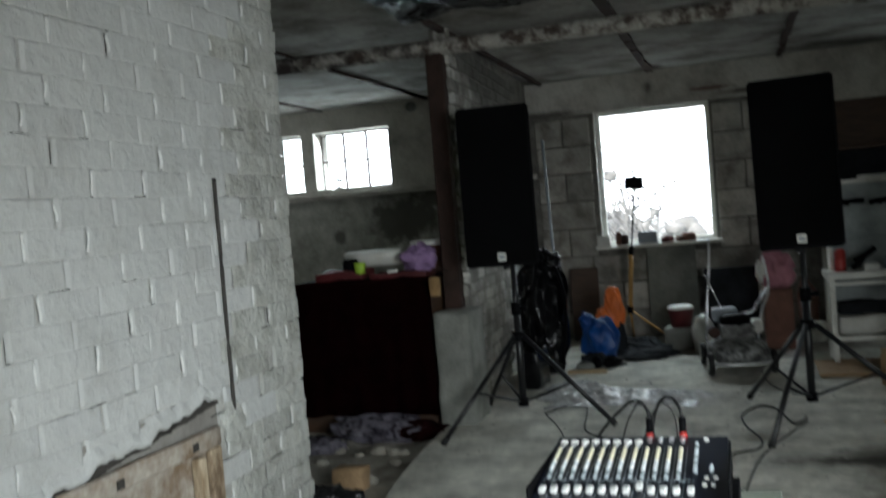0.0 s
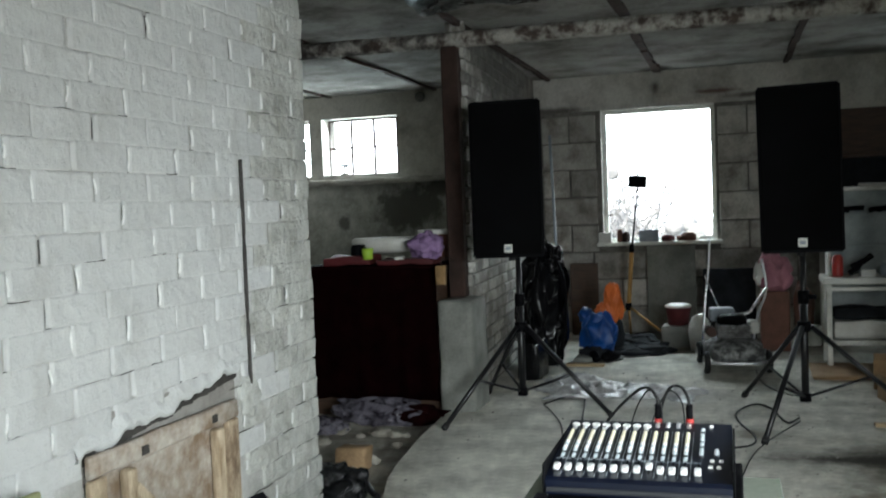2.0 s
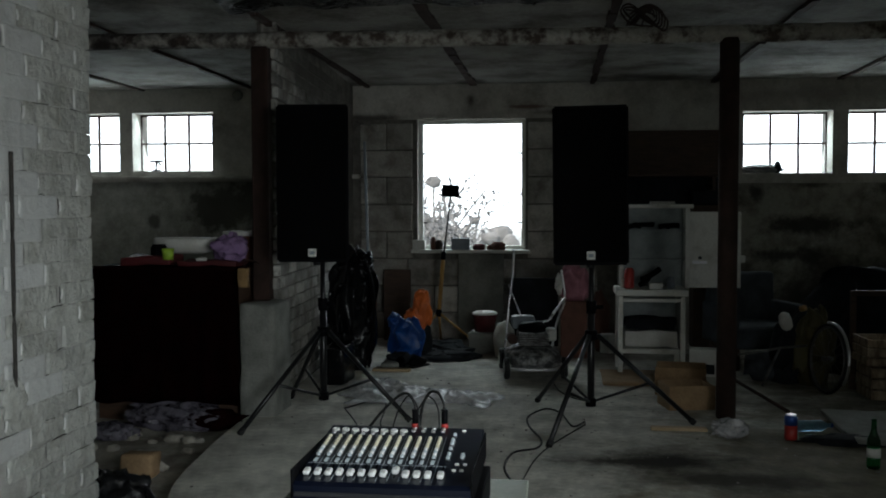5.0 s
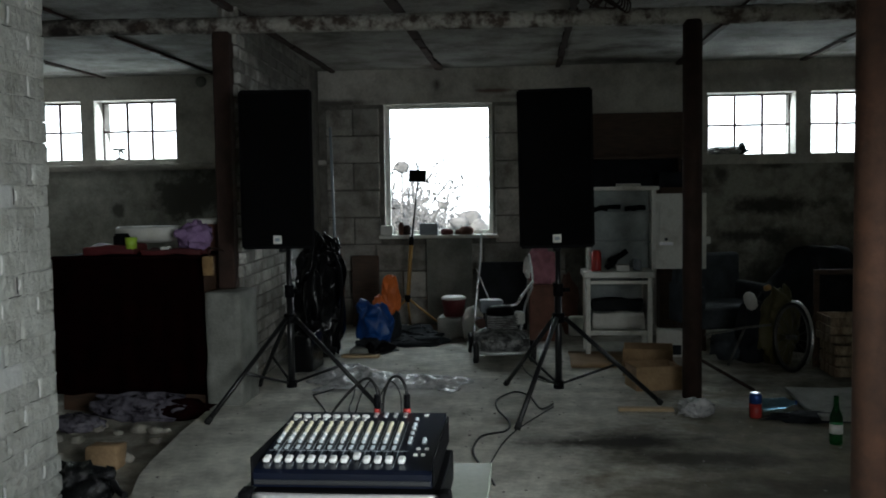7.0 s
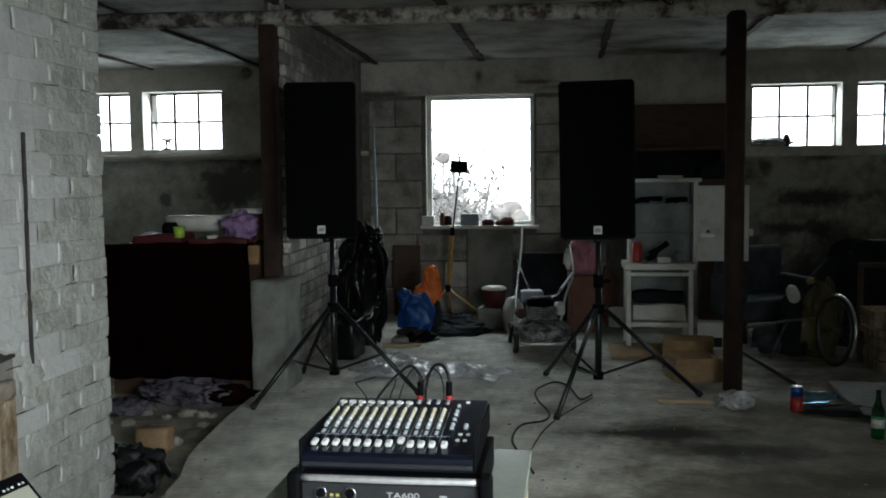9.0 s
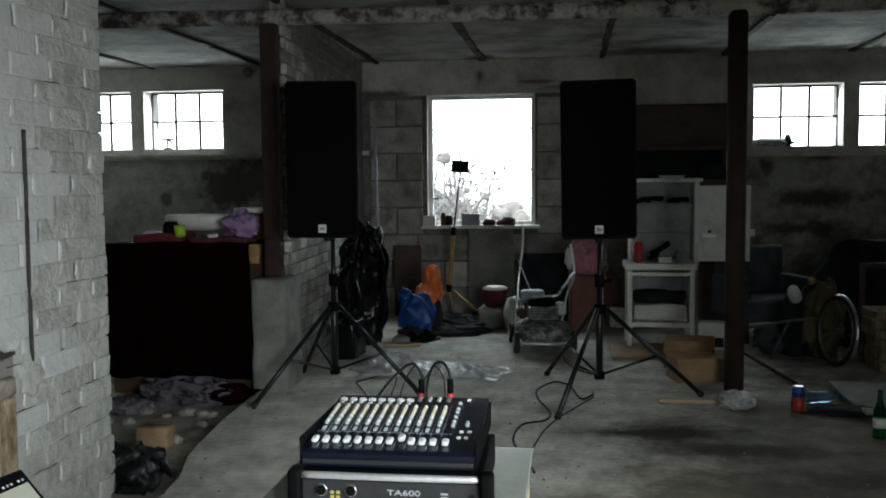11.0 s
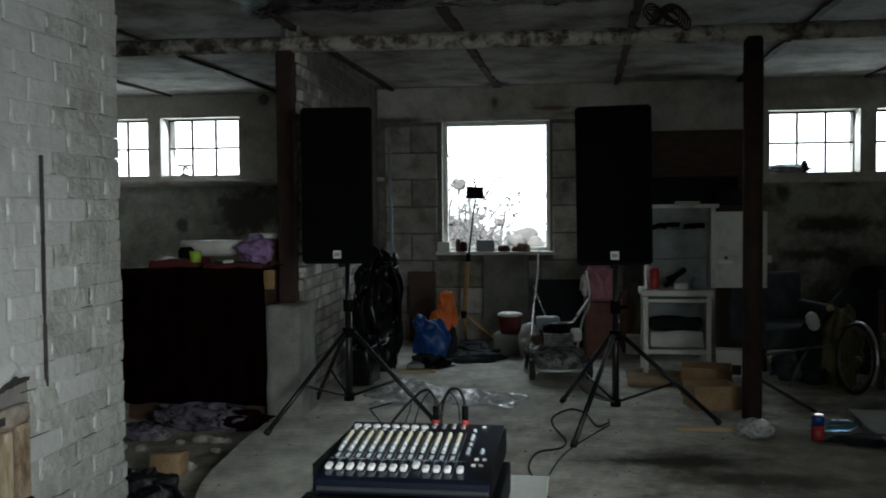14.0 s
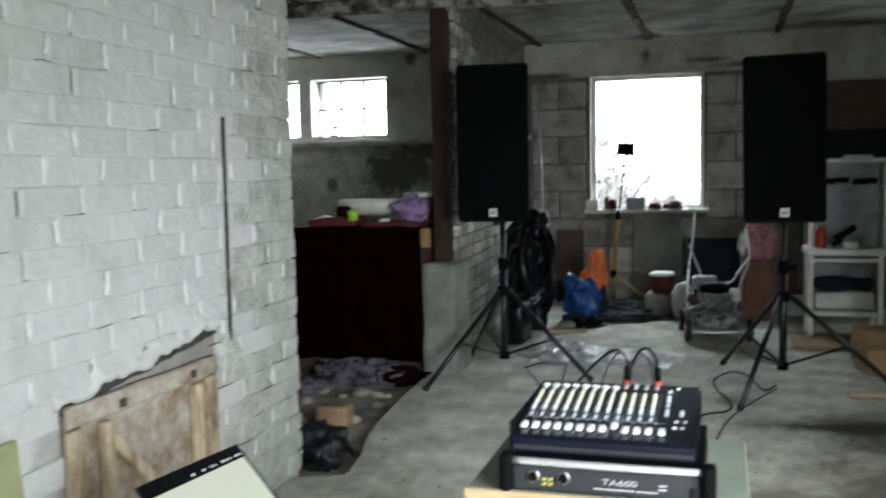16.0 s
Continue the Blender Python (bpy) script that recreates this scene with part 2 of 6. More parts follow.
def stained_floor():
    """Concrete with pale dust, brown dirt and dark oil stains, partly lightened and shaded in its colour."""
    m = mat("stained_floor", (0.66, 0.645, 0.575), (0.37, 0.35, 0.295), 0.85, scale=2.1, fine=22, bump=0.4, depth=0.01, vary=0.22, edge=(0.48, 0.8), spec=0.12)
    tint_spots(m, (
        # brown dirt to the right, darkened further to hold down the lamp's light
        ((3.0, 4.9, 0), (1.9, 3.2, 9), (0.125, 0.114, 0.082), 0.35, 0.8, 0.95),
        # darker along the far wall
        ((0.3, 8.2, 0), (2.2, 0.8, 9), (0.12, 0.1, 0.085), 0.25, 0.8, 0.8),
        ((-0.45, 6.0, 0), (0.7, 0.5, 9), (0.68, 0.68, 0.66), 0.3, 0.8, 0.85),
        ((0.5, 3.3, 0), (0.5, 0.3, 9), (0.24, 0.21, 0.15), 0.2, 0.7, 0.7),
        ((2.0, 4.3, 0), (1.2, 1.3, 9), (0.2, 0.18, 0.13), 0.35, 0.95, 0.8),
        # left path made paler in colour, to make up for weak light there
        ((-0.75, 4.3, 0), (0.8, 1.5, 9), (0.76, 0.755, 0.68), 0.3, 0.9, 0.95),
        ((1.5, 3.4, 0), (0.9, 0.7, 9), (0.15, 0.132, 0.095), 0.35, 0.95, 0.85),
        ((0.55, 6.4, 0), (0.3, 0.5, 9), (0.22, 0.2, 0.17), 0.1, 0.6, 0.6)))
    blotches(m, 3.2, 0.74, 1.16, (0.4, 0.62))
    blotches(m, 13.0, 0.86, 1.08, (0.38, 0.64))
    return tint_spots(m, (
        ((0.95, 4.5, 0), (0.75, 0.26, 9), (0.026, 0.023, 0.017), 0.1, 0.75, 0.97),
        ((1.35, 4.2, 0), (0.75, 0.24, 9), (0.04, 0.036, 0.026), 0.1, 0.7, 0.9),
        ((0.35, 4.95, 0), (0.2, 0.16, 9), (0.16, 0.14, 0.1), 0.1, 0.7, 0.75),
        ((1.9, 3.75, 0), (0.6, 0.2, 9), (0.05, 0.045, 0.034), 0.1, 0.7, 0.8)), 4.2)


def blotches(m, scale, low, high, edge):
    """Mottles a material with cloudy light and dark patches."""
    n, l = m.node_tree.nodes, m.node_tree.links
    bsdf = n["Principled BSDF"]
    base = bsdf.inputs["Base Color"].links[0].from_socket
    geo, tex, mr, hsv = n.new("ShaderNodeNewGeometry"), n.new("ShaderNodeTexNoise"), n.new("ShaderNodeMapRange"), n.new("ShaderNodeHueSaturation")
    tex.inputs["Scale"].default_value, tex.inputs["Detail"].default_value = scale, 8
    tex.inputs["Roughness"].default_value, tex.inputs["Distortion"].default_value = 0.66, 0.0
    mr.inputs["From Min"].default_value, mr.inputs["From Max"].default_value = edge
    mr.inputs["To Min"].default_value, mr.inputs["To Max"].default_value = low, high
    l.new(geo.outputs["Position"], tex.inputs["Vector"])
    l.new(tex.outputs[0], mr.inputs[0])
    l.new(mr.outputs[0], hsv.inputs["Value"])
    l.new(base, hsv.inputs["Color"])
    l.new(hsv.outputs[0], bsdf.inputs["Base Color"])


def tint_spots(m, spots, warp_scale=1.7):
    """Lays stains and other ragged spots of tone over a material: centre, radii, colour, edge, strength."""
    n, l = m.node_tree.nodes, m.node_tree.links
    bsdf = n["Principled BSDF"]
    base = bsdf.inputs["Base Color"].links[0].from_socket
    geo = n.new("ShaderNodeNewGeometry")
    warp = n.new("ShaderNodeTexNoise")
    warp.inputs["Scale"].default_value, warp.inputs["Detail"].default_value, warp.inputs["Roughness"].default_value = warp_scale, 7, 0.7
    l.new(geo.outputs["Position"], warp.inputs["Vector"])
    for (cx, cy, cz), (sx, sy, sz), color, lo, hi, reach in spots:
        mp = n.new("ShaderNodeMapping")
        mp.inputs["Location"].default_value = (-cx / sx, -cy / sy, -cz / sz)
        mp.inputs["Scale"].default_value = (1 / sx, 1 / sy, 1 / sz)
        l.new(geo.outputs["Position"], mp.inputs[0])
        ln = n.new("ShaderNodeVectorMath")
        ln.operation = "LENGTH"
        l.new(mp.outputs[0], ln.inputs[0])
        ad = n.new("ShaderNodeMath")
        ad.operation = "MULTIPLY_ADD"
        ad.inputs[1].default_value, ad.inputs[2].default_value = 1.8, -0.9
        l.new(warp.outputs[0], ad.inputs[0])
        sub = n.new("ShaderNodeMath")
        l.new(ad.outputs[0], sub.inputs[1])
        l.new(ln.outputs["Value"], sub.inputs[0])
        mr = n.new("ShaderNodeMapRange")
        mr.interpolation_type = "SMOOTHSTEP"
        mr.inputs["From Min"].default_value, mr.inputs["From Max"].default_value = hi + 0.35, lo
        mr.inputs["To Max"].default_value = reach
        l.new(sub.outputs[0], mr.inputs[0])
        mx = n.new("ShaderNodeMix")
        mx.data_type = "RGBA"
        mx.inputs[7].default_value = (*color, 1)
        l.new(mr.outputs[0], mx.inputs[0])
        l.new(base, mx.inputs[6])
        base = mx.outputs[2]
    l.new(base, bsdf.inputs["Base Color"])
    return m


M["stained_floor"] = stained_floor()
tint_spots(M["dado"], (
    ((-3.12, 9.06, 1.36), (0.56, 2, 0.36), (0.115, 0.112, 0.096), 0.45, 0.5, 0.96),
    ((-2.75, 9.06, 1.58), (0.3, 2, 0.14), (0.12, 0.117, 0.1), 0.4, 0.5, 0.95),
    ((-3.9, 9.06, 1.25), (0.13, 2, 0.15), (0.12, 0.115, 0.1), 0.3, 0.4, 0.9)), 4.5)
tint_spots(M["dirty_wall"], (
    ((3.0, 9.06, 1.2), (0.8, 2, 0.16), (0.03, 0.026, 0.022), 0.2, 0.5, 0.9),
    ((2.42, 9.06, 1.53), (0.12, 2, 0.12), (0.06, 0.056, 0.045), 0.2, 0.4, 0.9),
    ((2.95, 9.06, 1.6), (0.34, 2, 0.07), (0.06, 0.056, 0.045), 0.2, 0.4, 0.9),
    ((3.75, 9.06, 1.55), (0.3, 2, 0.14), (0.06, 0.056, 0.045), 0.2, 0.4, 0.9),
    ((2.7, 9.06, 0.9), (0.5, 2, 0.12), (0.04, 0.036, 0.03), 0.2, 0.5, 0.9),
    # broad darker tone low on the wall
    ((3.5, 9.06, 0.4), (1.6, 2, 0.6), (0.05, 0.046, 0.038), 0.3, 0.8, 0.9)), 4.0)
# the beam turns near black toward its left end
tint_spots(M["peeling"], (((-4.4, 5.62, 2.5), (2.7, 2, 2), (0.025, 0.019, 0.016), 0.55, 0.7, 0.97),), 6.0)
# partition bricks are darker toward the top
tint_spots(M["grey_brick"], (((-1.45, 7.4, 2.45), (2, 2.2, 0.4), (0.075, 0.072, 0.06), 0.3, 0.8, 0.9),), 2.5)
tint_spots(M["plaster"], (
    ((-1.5, 9.08, 2.32), (0.5, 2, 0.06), (0.06, 0.05, 0.042), 0.2, 0.7, 0.85),
    ((0.15, 9.08, 2.42), (0.35, 2, 0.03), (0.14, 0.08, 0.065), 0.2, 0.7, 0.85),
    ((0.5, 9.08, 2.36), (0.3, 2, 0.04), (0.08, 0.06, 0.05), 0.2, 0.7, 0.85),
    ((-0.45, 9.08, 2.5), (0.06, 2, 0.1), (0.05, 0.035, 0.028), 0.2, 0.8, 0.9),
    ((2.9, 9.08, 2.5), (1.2, 2, 0.1), (0.3, 0.26, 0.24), 0.2, 0.8, 0.6)), 4.0)
# dark spots on the ceiling near the far wall
tint_spots(M["ceiling"], (
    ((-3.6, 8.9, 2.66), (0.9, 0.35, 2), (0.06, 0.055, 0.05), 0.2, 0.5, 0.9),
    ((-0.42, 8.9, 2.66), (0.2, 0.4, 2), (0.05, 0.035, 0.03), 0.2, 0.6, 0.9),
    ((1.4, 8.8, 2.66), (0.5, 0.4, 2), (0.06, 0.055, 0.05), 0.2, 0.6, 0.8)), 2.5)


def clear(name, color=(1, 1, 1), rough=0.05):
    m = bpy.data.materials.new(name)
    m.use_nodes = True
    b = m.node_tree.nodes["Principled BSDF"]
    b.inputs["Base Color"].default_value = (*color, 1)
    b.inputs["Transmission Weight"].default_value = 1
    b.inputs["Roughness"].default_value = rough
    b.inputs["IOR"].default_value = 1.3
    return m


M["blue_plastic"] = clear("blue_plastic", (0.35, 0.65, 0.85), 0.3)
M["green_glass"] = clear("green_glass", (0.04, 0.3, 0.08), 0.05)


def glow(name, color, strength):
    m = bpy.data.materials.new(name)
    m.use_nodes = True
    b = m.node_tree.nodes["Principled BSDF"]
    b.inputs["Base Color"].default_value = (*(v * 0.15 for v in color), 1)
    b.inputs["Emission Color"].default_value = (*color, 1)
    b.inputs["Emission Strength"].default_value = strength
    return m


M["led"] = glow("led", (0.9, 0.8, 0.2), 0.35)
M["screen"] = glow("screen", (0.8, 0.8, 0.64), 0.22)
M["sky_card"] = glow("sky_card", (0.95, 0.97, 1.0), 3.0)


# ---- mesh helpers ----
def part(name, bm, material, parent=None, label=""):
    me = bpy.data.meshes.new(name)
    bm.normal_update()
    bm.to_mesh(me)
    bm.free()
    for m in material if isinstance(material, (list, tuple)) else [material]:
        me.materials.append(M[m])
    ob = new(name, me)
    if parent:
        ob.parent = parent
    if label:
        ob["label"] = label
    return ob


def thing(name, label, category, m=None, group="", kind=""):
    ob = new(name)
    ob.empty_display_size = 0.1
    ob.matrix_basis = m or Matrix()
    return tagged(ob, label, category, group, kind)


def smooth(bm):
    for f in bm.faces:
        f.smooth = True
    return bm


def box(x0, x1, y0, y1, z0, z1, bevel=0.0, bm=None, seg=1, jitter=0.0):
    bm = bm or bmesh.new()
    m = pose((x0 + x1) / 2, (y0 + y1) / 2, (z0 + z1) / 2) @ Matrix.Diagonal((x1 - x0, y1 - y0, z1 - z0, 1))
    vs = bmesh.ops.create_cube(bm, size=1, matrix=m)["verts"]
    if jitter:
        for v in vs:
            v.co += Vector([random.uniform(-jitter, jitter) for _ in range(3)])
    if bevel:
        es = list({e for v in vs for e in v.link_edges})
        bmesh.ops.bevel(bm, geom=es, offset=bevel, segments=seg, affect="EDGES", profile=0.6)
    return bm


def rod(p, q, r, bm=None, n=10, r2=None):
    bm = bm or bmesh.new()
    p, q = Vector(p), Vector(q)
    d = q - p
    m = Matrix.Translation((p + q) / 2) @ d.to_track_quat("Z", "Y").to_matrix().to_4x4()
    vs = bmesh.ops.create_cone(bm, cap_ends=True, segments=n, radius1=r, radius2=r if r2 is None else r2, depth=d.length, matrix=m)["verts"]
    for f in {f for v in vs for f in v.link_faces}:
        f.smooth = len(f.verts) == 4
    return bm


def tube(points, r, bm=None, n=7, cuts=6):
    """A bent round tube through the points."""
    bm = bm or bmesh.new()
    pts = [Vector(p) for p in points]
    line = []
    for i in range(len(pts) - 1):
        a, b = pts[max(i - 1, 0)], pts[i]
        c, d = pts[i + 1], pts[min(i + 2, len(pts) - 1)]
        for k in range(cuts):
            t = k / cuts
            line.append(0.5 * (2 * b + (c - a) * t + (2 * a - 5 * b + 4 * c - d) * t * t + (3 * b - a - 3 * c + d) * t ** 3))
    line.append(pts[-1])
    rings = []
    for i, p in enumerate(line):
        d = (line[min(i + 1, len(line) - 1)] - line[max(i - 1, 0)]).normalized()
        q = d.to_track_quat("Z", "Y")
        rings.append([bm.verts.new(p + q @ Vector((r * math.cos(2 * math.pi * k / n), r * math.sin(2 * math.pi * k / n), 0))) for k in range(n)])
    for a, b in zip(rings, rings[1:]):
        for k in range(n):
            bm.faces.new((a[k], a[(k + 1) % n], b[(k + 1) % n], b[k])).smooth = True
    bm.faces.new(rings[0][::-1])
    bm.faces.new(rings[-1])
    return bm


def lathe(profile, n=20, bm=None, at=(0, 0, 0)):
    """A turned body: profile of (radius, height), from the bottom up."""
    bm = bm or bmesh.new()
    at = Vector(at)
    rings = [[bm.verts.new(at + Vector((r * math.cos(2 * math.pi * k / n), r * math.sin(2 * math.pi * k / n), z))) for k in range(n)] for r, z in profile]
    for a, b in zip(rings, rings[1:]):
        for k in range(n):
            bm.faces.new((a[k], a[(k + 1) % n], b[(k + 1) % n], b[k])).smooth = True
    bm.faces.new(rings[0][::-1])
    bm.faces.new(rings[-1])
    return bm


def rumple(bm, amount, scale, seed=0.0, cuts=0):
    """Pushes the points of a mesh about, for cloth, bags and lumps."""
    if cuts:
        bmesh.ops.subdivide_edges(bm, edges=bm.edges[:], cuts=cuts, use_grid_fill=True)
    bm.normal_update()
    for v in bm.verts:
        v.co += noise.noise_vector(v.co * scale + Vector((seed, seed * 2, -seed))) * amount
    return smooth(bm)


def lump(x, y, z, rx, ry, rz, amount=0.25, scale=2.0, seed=0.0, level=3, flat=None):
    bm = bmesh.new()
    bmesh.ops.create_icosphere(bm, subdivisions=level, radius=1)
    for v in bm.verts:
        v.co += noise.noise_vector(v.co * scale + Vector((seed, -seed, seed * 3))) * amount
        v.co = Vector((x + v.co.x * rx, y + v.co.y * ry, z + v.co.z * rz))
        if flat is not None:
            v.co.z = max(v.co.z, flat)
    return smooth(bm)


def structure(name, bm, material, label, category):
    return tagged(part(name, bm, material), label, category, kind="structure")


# ---- the building ----
D = 9.08   # far wall
W = -1.55  # white brick wall
TOP = 2.66


def holed_wall(x0, x1, z0, z1, y0, y1, holes):
    """A wall along x with rectangular holes (x0, x1, z0, z1) through it."""
    bm = bmesh.new()
    xs = sorted({x0, x1, *(v for h in holes for v in h[:2])})
    zs = sorted({z0, z1, *(v for h in holes for v in h[2:])})
    nx, nz = len(xs) - 1, len(zs) - 1
    solid = lambda i, k: 0 <= i < nx and 0 <= k < nz and not any(h[0] <= (xs[i] + xs[i + 1]) / 2 <= h[1] and h[2] <= (zs[k] + zs[k + 1]) / 2 <= h[3] for h in holes)
    v = {}

    def vert(i, j, k):
        if (i, j, k) not in v:
            v[i, j, k] = bm.verts.new((xs[i], (y0, y1)[j], zs[k]))
        return v[i, j, k]

    for i in range(nx):
        for k in range(nz):
            if not solid(i, k):
                continue
            bm.faces.new((vert(i, 0, k), vert(i + 1, 0, k), vert(i + 1, 0, k + 1), vert(i, 0, k + 1)))
            bm.faces.new((vert(i, 1, k), vert(i, 1, k + 1), vert(i + 1, 1, k + 1), vert(i + 1, 1, k)))
            if not solid(i - 1, k):
                bm.faces.new((vert(i, 0, k), vert(i, 0, k + 1), vert(i, 1, k + 1), vert(i, 1, k)))
            if not solid(i + 1, k):
                bm.faces.new((vert(i + 1, 0, k), vert(i + 1, 1, k), vert(i + 1, 1, k + 1), vert(i + 1, 0, k + 1)))
            if not solid(i, k - 1):
                bm.faces.new((vert(i, 0, k), vert(i, 1, k), vert(i + 1, 1, k), vert(i + 1, 0, k)))
            if not solid(i, k + 1):
                bm.faces.new((vert(i, 0, k + 1), vert(i + 1, 0, k + 1), vert(i + 1, 1, k + 1), vert(i, 1, k + 1)))
    return bm


WINDOWS = [(-5.15, -4.29, 1.77, 2.41), (-4.14, -3.23, 1.77, 2.41), (2.29, 3.16, 1.71, 2.34), (3.31, 4.18, 1.71, 2.34)]
BIG = (-1.01, 0.12, 0.94, 2.3)
wall_north = structure("wall_north", holed_wall(-5.8, 5.0, -0.1, 2.9, D, D + 0.38, WINDOWS + [BIG]), "plaster", "stained grey plastered end wall with five windows", "wall")
structure("wall_west", box(-5.8, -5.5, -3.3, D, -0.1, 2.9), "plaster", "plain grey plastered side wall", "wall")
structure("wall_east", box(4.7, 5.0, 1.0, D, -0.1, 2.9), "dirty_wall", "dark stained plaster side wall", "wall")
structure("wall_south", holed_wall(-5.8, 2.5, -0.1, 2.9, -3.3, -3.0, []), "plaster", "plain plastered wall", "wall")

# unseen walls added to frame the lamp and keep its light off the right
structure("wall_return", box(2.5, 5.0, 0.8, 1.0, -0.1, 2.9), "plaster", "unseen assumed return wall", "wall")
bm = bmesh.new()
for y0, y1, z0, z1 in ((-3.0, -1.58, -0.1, TOP), (0.74, 1.0, -0.1, TOP), (-1.58, 0.74, 2.2, TOP)):
    box(2.3, 2.5, y0, y1, z0, z1, bm=bm)
structure("wall_side", bm, "plaster", "unseen assumed inner wall with a wide open doorway", "wall")
bm = box(-5.9, 2.6, -3.4, 0.8, TOP, TOP + 0.2)
box(-5.9, 5.1, 0.8, D + 0.5, TOP, TOP + 0.2, bm=bm)
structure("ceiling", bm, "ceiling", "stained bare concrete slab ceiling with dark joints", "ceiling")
for x, half in ((-4.0, 0.018), (-2.78, 0.02), (-1.53, 0.022), (-0.42, 0.034), (0.8, 0.028), (2.0, 0.026), (3.22, 0.022), (4.4, 0.02)):
    first = 16 if x > 2.1 else 0
    bm = bmesh.new()
    for i in range(first, 48):
        y0 = -2.9 + i * 0.25
        dx, w = 0.014 * noise.noise(Vector((x, i * 0.5, 0))), half * (1 + 0.5 * noise.noise(Vector((x, i * 0.9, 2))))
        box(x + dx - w, x + dx + w, y0, min(y0 + 0.25, D - 0.004), TOP - 0.026 - 0.016 * noise.noise(Vector((x, i * 0.8, 4))), TOP - 0.002, bm=bm)
    structure("ceiling_rib", bm, "rust", "rusty steel rib along a ceiling joint", "beam")

# floors: the poured slab, and the lower dirt beside it
bm = bmesh.new()
edge = [(-1.55, -3.0), (-1.55, 3.1), (-1.33, 3.2), (-1.37, 3.5), (-1.46, 3.8), (-1.5, 4.05), (-1.56, 4.6), (-1.6, 5.3), (-1.6, D)]
right = [(4.7, y) for _, y in edge]
a = [bm.verts.new((x, y, 0)) for x, y in edge]
b = [bm.verts.new((x, y, 0)) for x, y in right]
c = [bm.verts.new((x - 0.02, y, -0.09)) for x, y in edge]
for i in range(len(edge) - 1):
    bm.faces.new((a[i], b[i], b[i + 1], a[i + 1]))
    bm.faces.new((c[i], a[i], a[i + 1], c[i + 1]))
structure("floor", bm, "stained_floor", "worn grey concrete floor with stains, dust and shading in its colour", "floor")
bm = bmesh.new()
bmesh.ops.create_grid(bm, x_segments=50, y_segments=60, size=1, matrix=pose(-3.5, 6, -0.06) @ Matrix.Diagonal((2.3, 3.2, 1, 1)))
for v in bm.verts:
    v.co.z += 0.025 * noise.noise(v.co * 2.5)
structure("floor_dirt", smooth(bm), "dirt", "bare earth floor strewn with rubble", "floor")
bm = bmesh.new()
bmesh.ops.create_grid(bm, x_segments=8, y_segments=8, size=600, matrix=pose(0, 0, -0.12))
structure("ground", bm, "snow", "pale open ground outside the building", "ground")


# windows
def small_window(name, x0, x1, z0, z1):
    g0, g1 = (x0, x1 - 0.08) if x0 < 0 else (x0 + 0.04, x1)
    y = D + 0.2
    w = thing(name, "small steel-framed window with six bright panes", "window", kind="structure")
    part("window_frame", box(x0, x1, y, y + 0.03, z0, z0 + 0.018), "rust", w)
    part("window_frame", box(x0, x1, y, y + 0.03, z1 - 0.018, z1), "rust", w)
    for i in range(4):
        x = g0 + (g1 - g0) * i / 3
        part("glazing_bar", box(max(x0, x - 0.011), min(x1, x + 0.011), y + 0.002, y + 0.028, z0 + 0.018, z1 - 0.018), "rust", w)
    zm = (z0 + z1) / 2
    part("glazing_bar", box(x0 + 0.008, x1 - 0.008, y + 0.004, y + 0.026, zm - 0.01, zm + 0.01), "rust", w)
    part("window_sill", box(x0 + 0.003, x1 - 0.003, D + 0.01, y - 0.002, z0 + 0.001, z0 + 0.012), "plaster", w)
    return w


for i, h in enumerate(WINDOWS):
    small_window(f"window_{i + 1}", *h)

x0, x1, z0, z1 = BIG
w = thing("window_5", "large window opening with a pale weathered painted frame", "window", kind="structure")
for b in (box(x0 + 0.001, x0 + 0.045, D + 0.1, D + 0.17, z0, z1), box(x1 - 0.045, x1 - 0.001, D + 0.1, D + 0.17, z0, z1)):
    part("window_frame", b, "enamel", w)
for b in (box(x0 + 0.045, x1 - 0.045, D + 0.1, D + 0.17, z1 - 0.04, z1 - 0.001), box(x0 + 0.045, x1 - 0.045, D + 0.1, D + 0.17, z0 + 0.001, z0 + 0.04)):
    part("window_frame", b, "enamel", w)
part("window_sill", box(x0 - 0.06, x1 + 0.05, D - 0.1, D + 0.098, z0 - 0.035, z0 + 0.002, 0.006), "enamel", w, "chipped white-painted sill board")
for z in (1.22, 1.95):
    part("glazing_bar", rod((x0 + 0.045, D + 0.13, z), (x0 + 0.09, D + 0.13, z), 0.008), "rust", w)
    part("glazing_bar", rod((x1 - 0.09, D + 0.13, z), (x1 - 0.045, D + 0.13, z), 0.008), "rust", w)

structure("block_joints", holed_wall(-1.72, 1.06, -0.05, 2.29, D - 0.006, D - 0.002, [BIG]), "dark_joint", "dark sunk mortar joints between blocks", "wall")

# backdrop of pale distance outside the windows
structure("backdrop", box(-60, 60, 70, 70.2, -2, 40), "sky_card", "white overcast distance outside the window", "backdrop")

# white brick wall: core, end, bricks
wall_left = structure("wall_left", box(W - 0.45, W - 0.011, -3.0, 3.196, -0.1, TOP), "white_mortar", "thick white-painted brick wall with chipped joints", "wall")

# partition and pier
wall_partition = structure("wall_partition", box(-1.625, -1.502, 5.7, D + 0.02, -0.1, TOP), "dark_joint", "brick partition wall with pale mortar smears", "wall")
bm = box(-1.64, -1.40, 5.3, 5.69, -0.1, 0.74, 0.012)
structure("pier", rumple(bm, 0.012, 6, cuts=5), "cement", "low cement-rendered pier at the end of a partition", "wall")

turn = pose(-1.5, 5.7, 0, 0, 0, 3.3) @ pose(1.5, -5.7, 0)
wall_partition.matrix_basis = turn
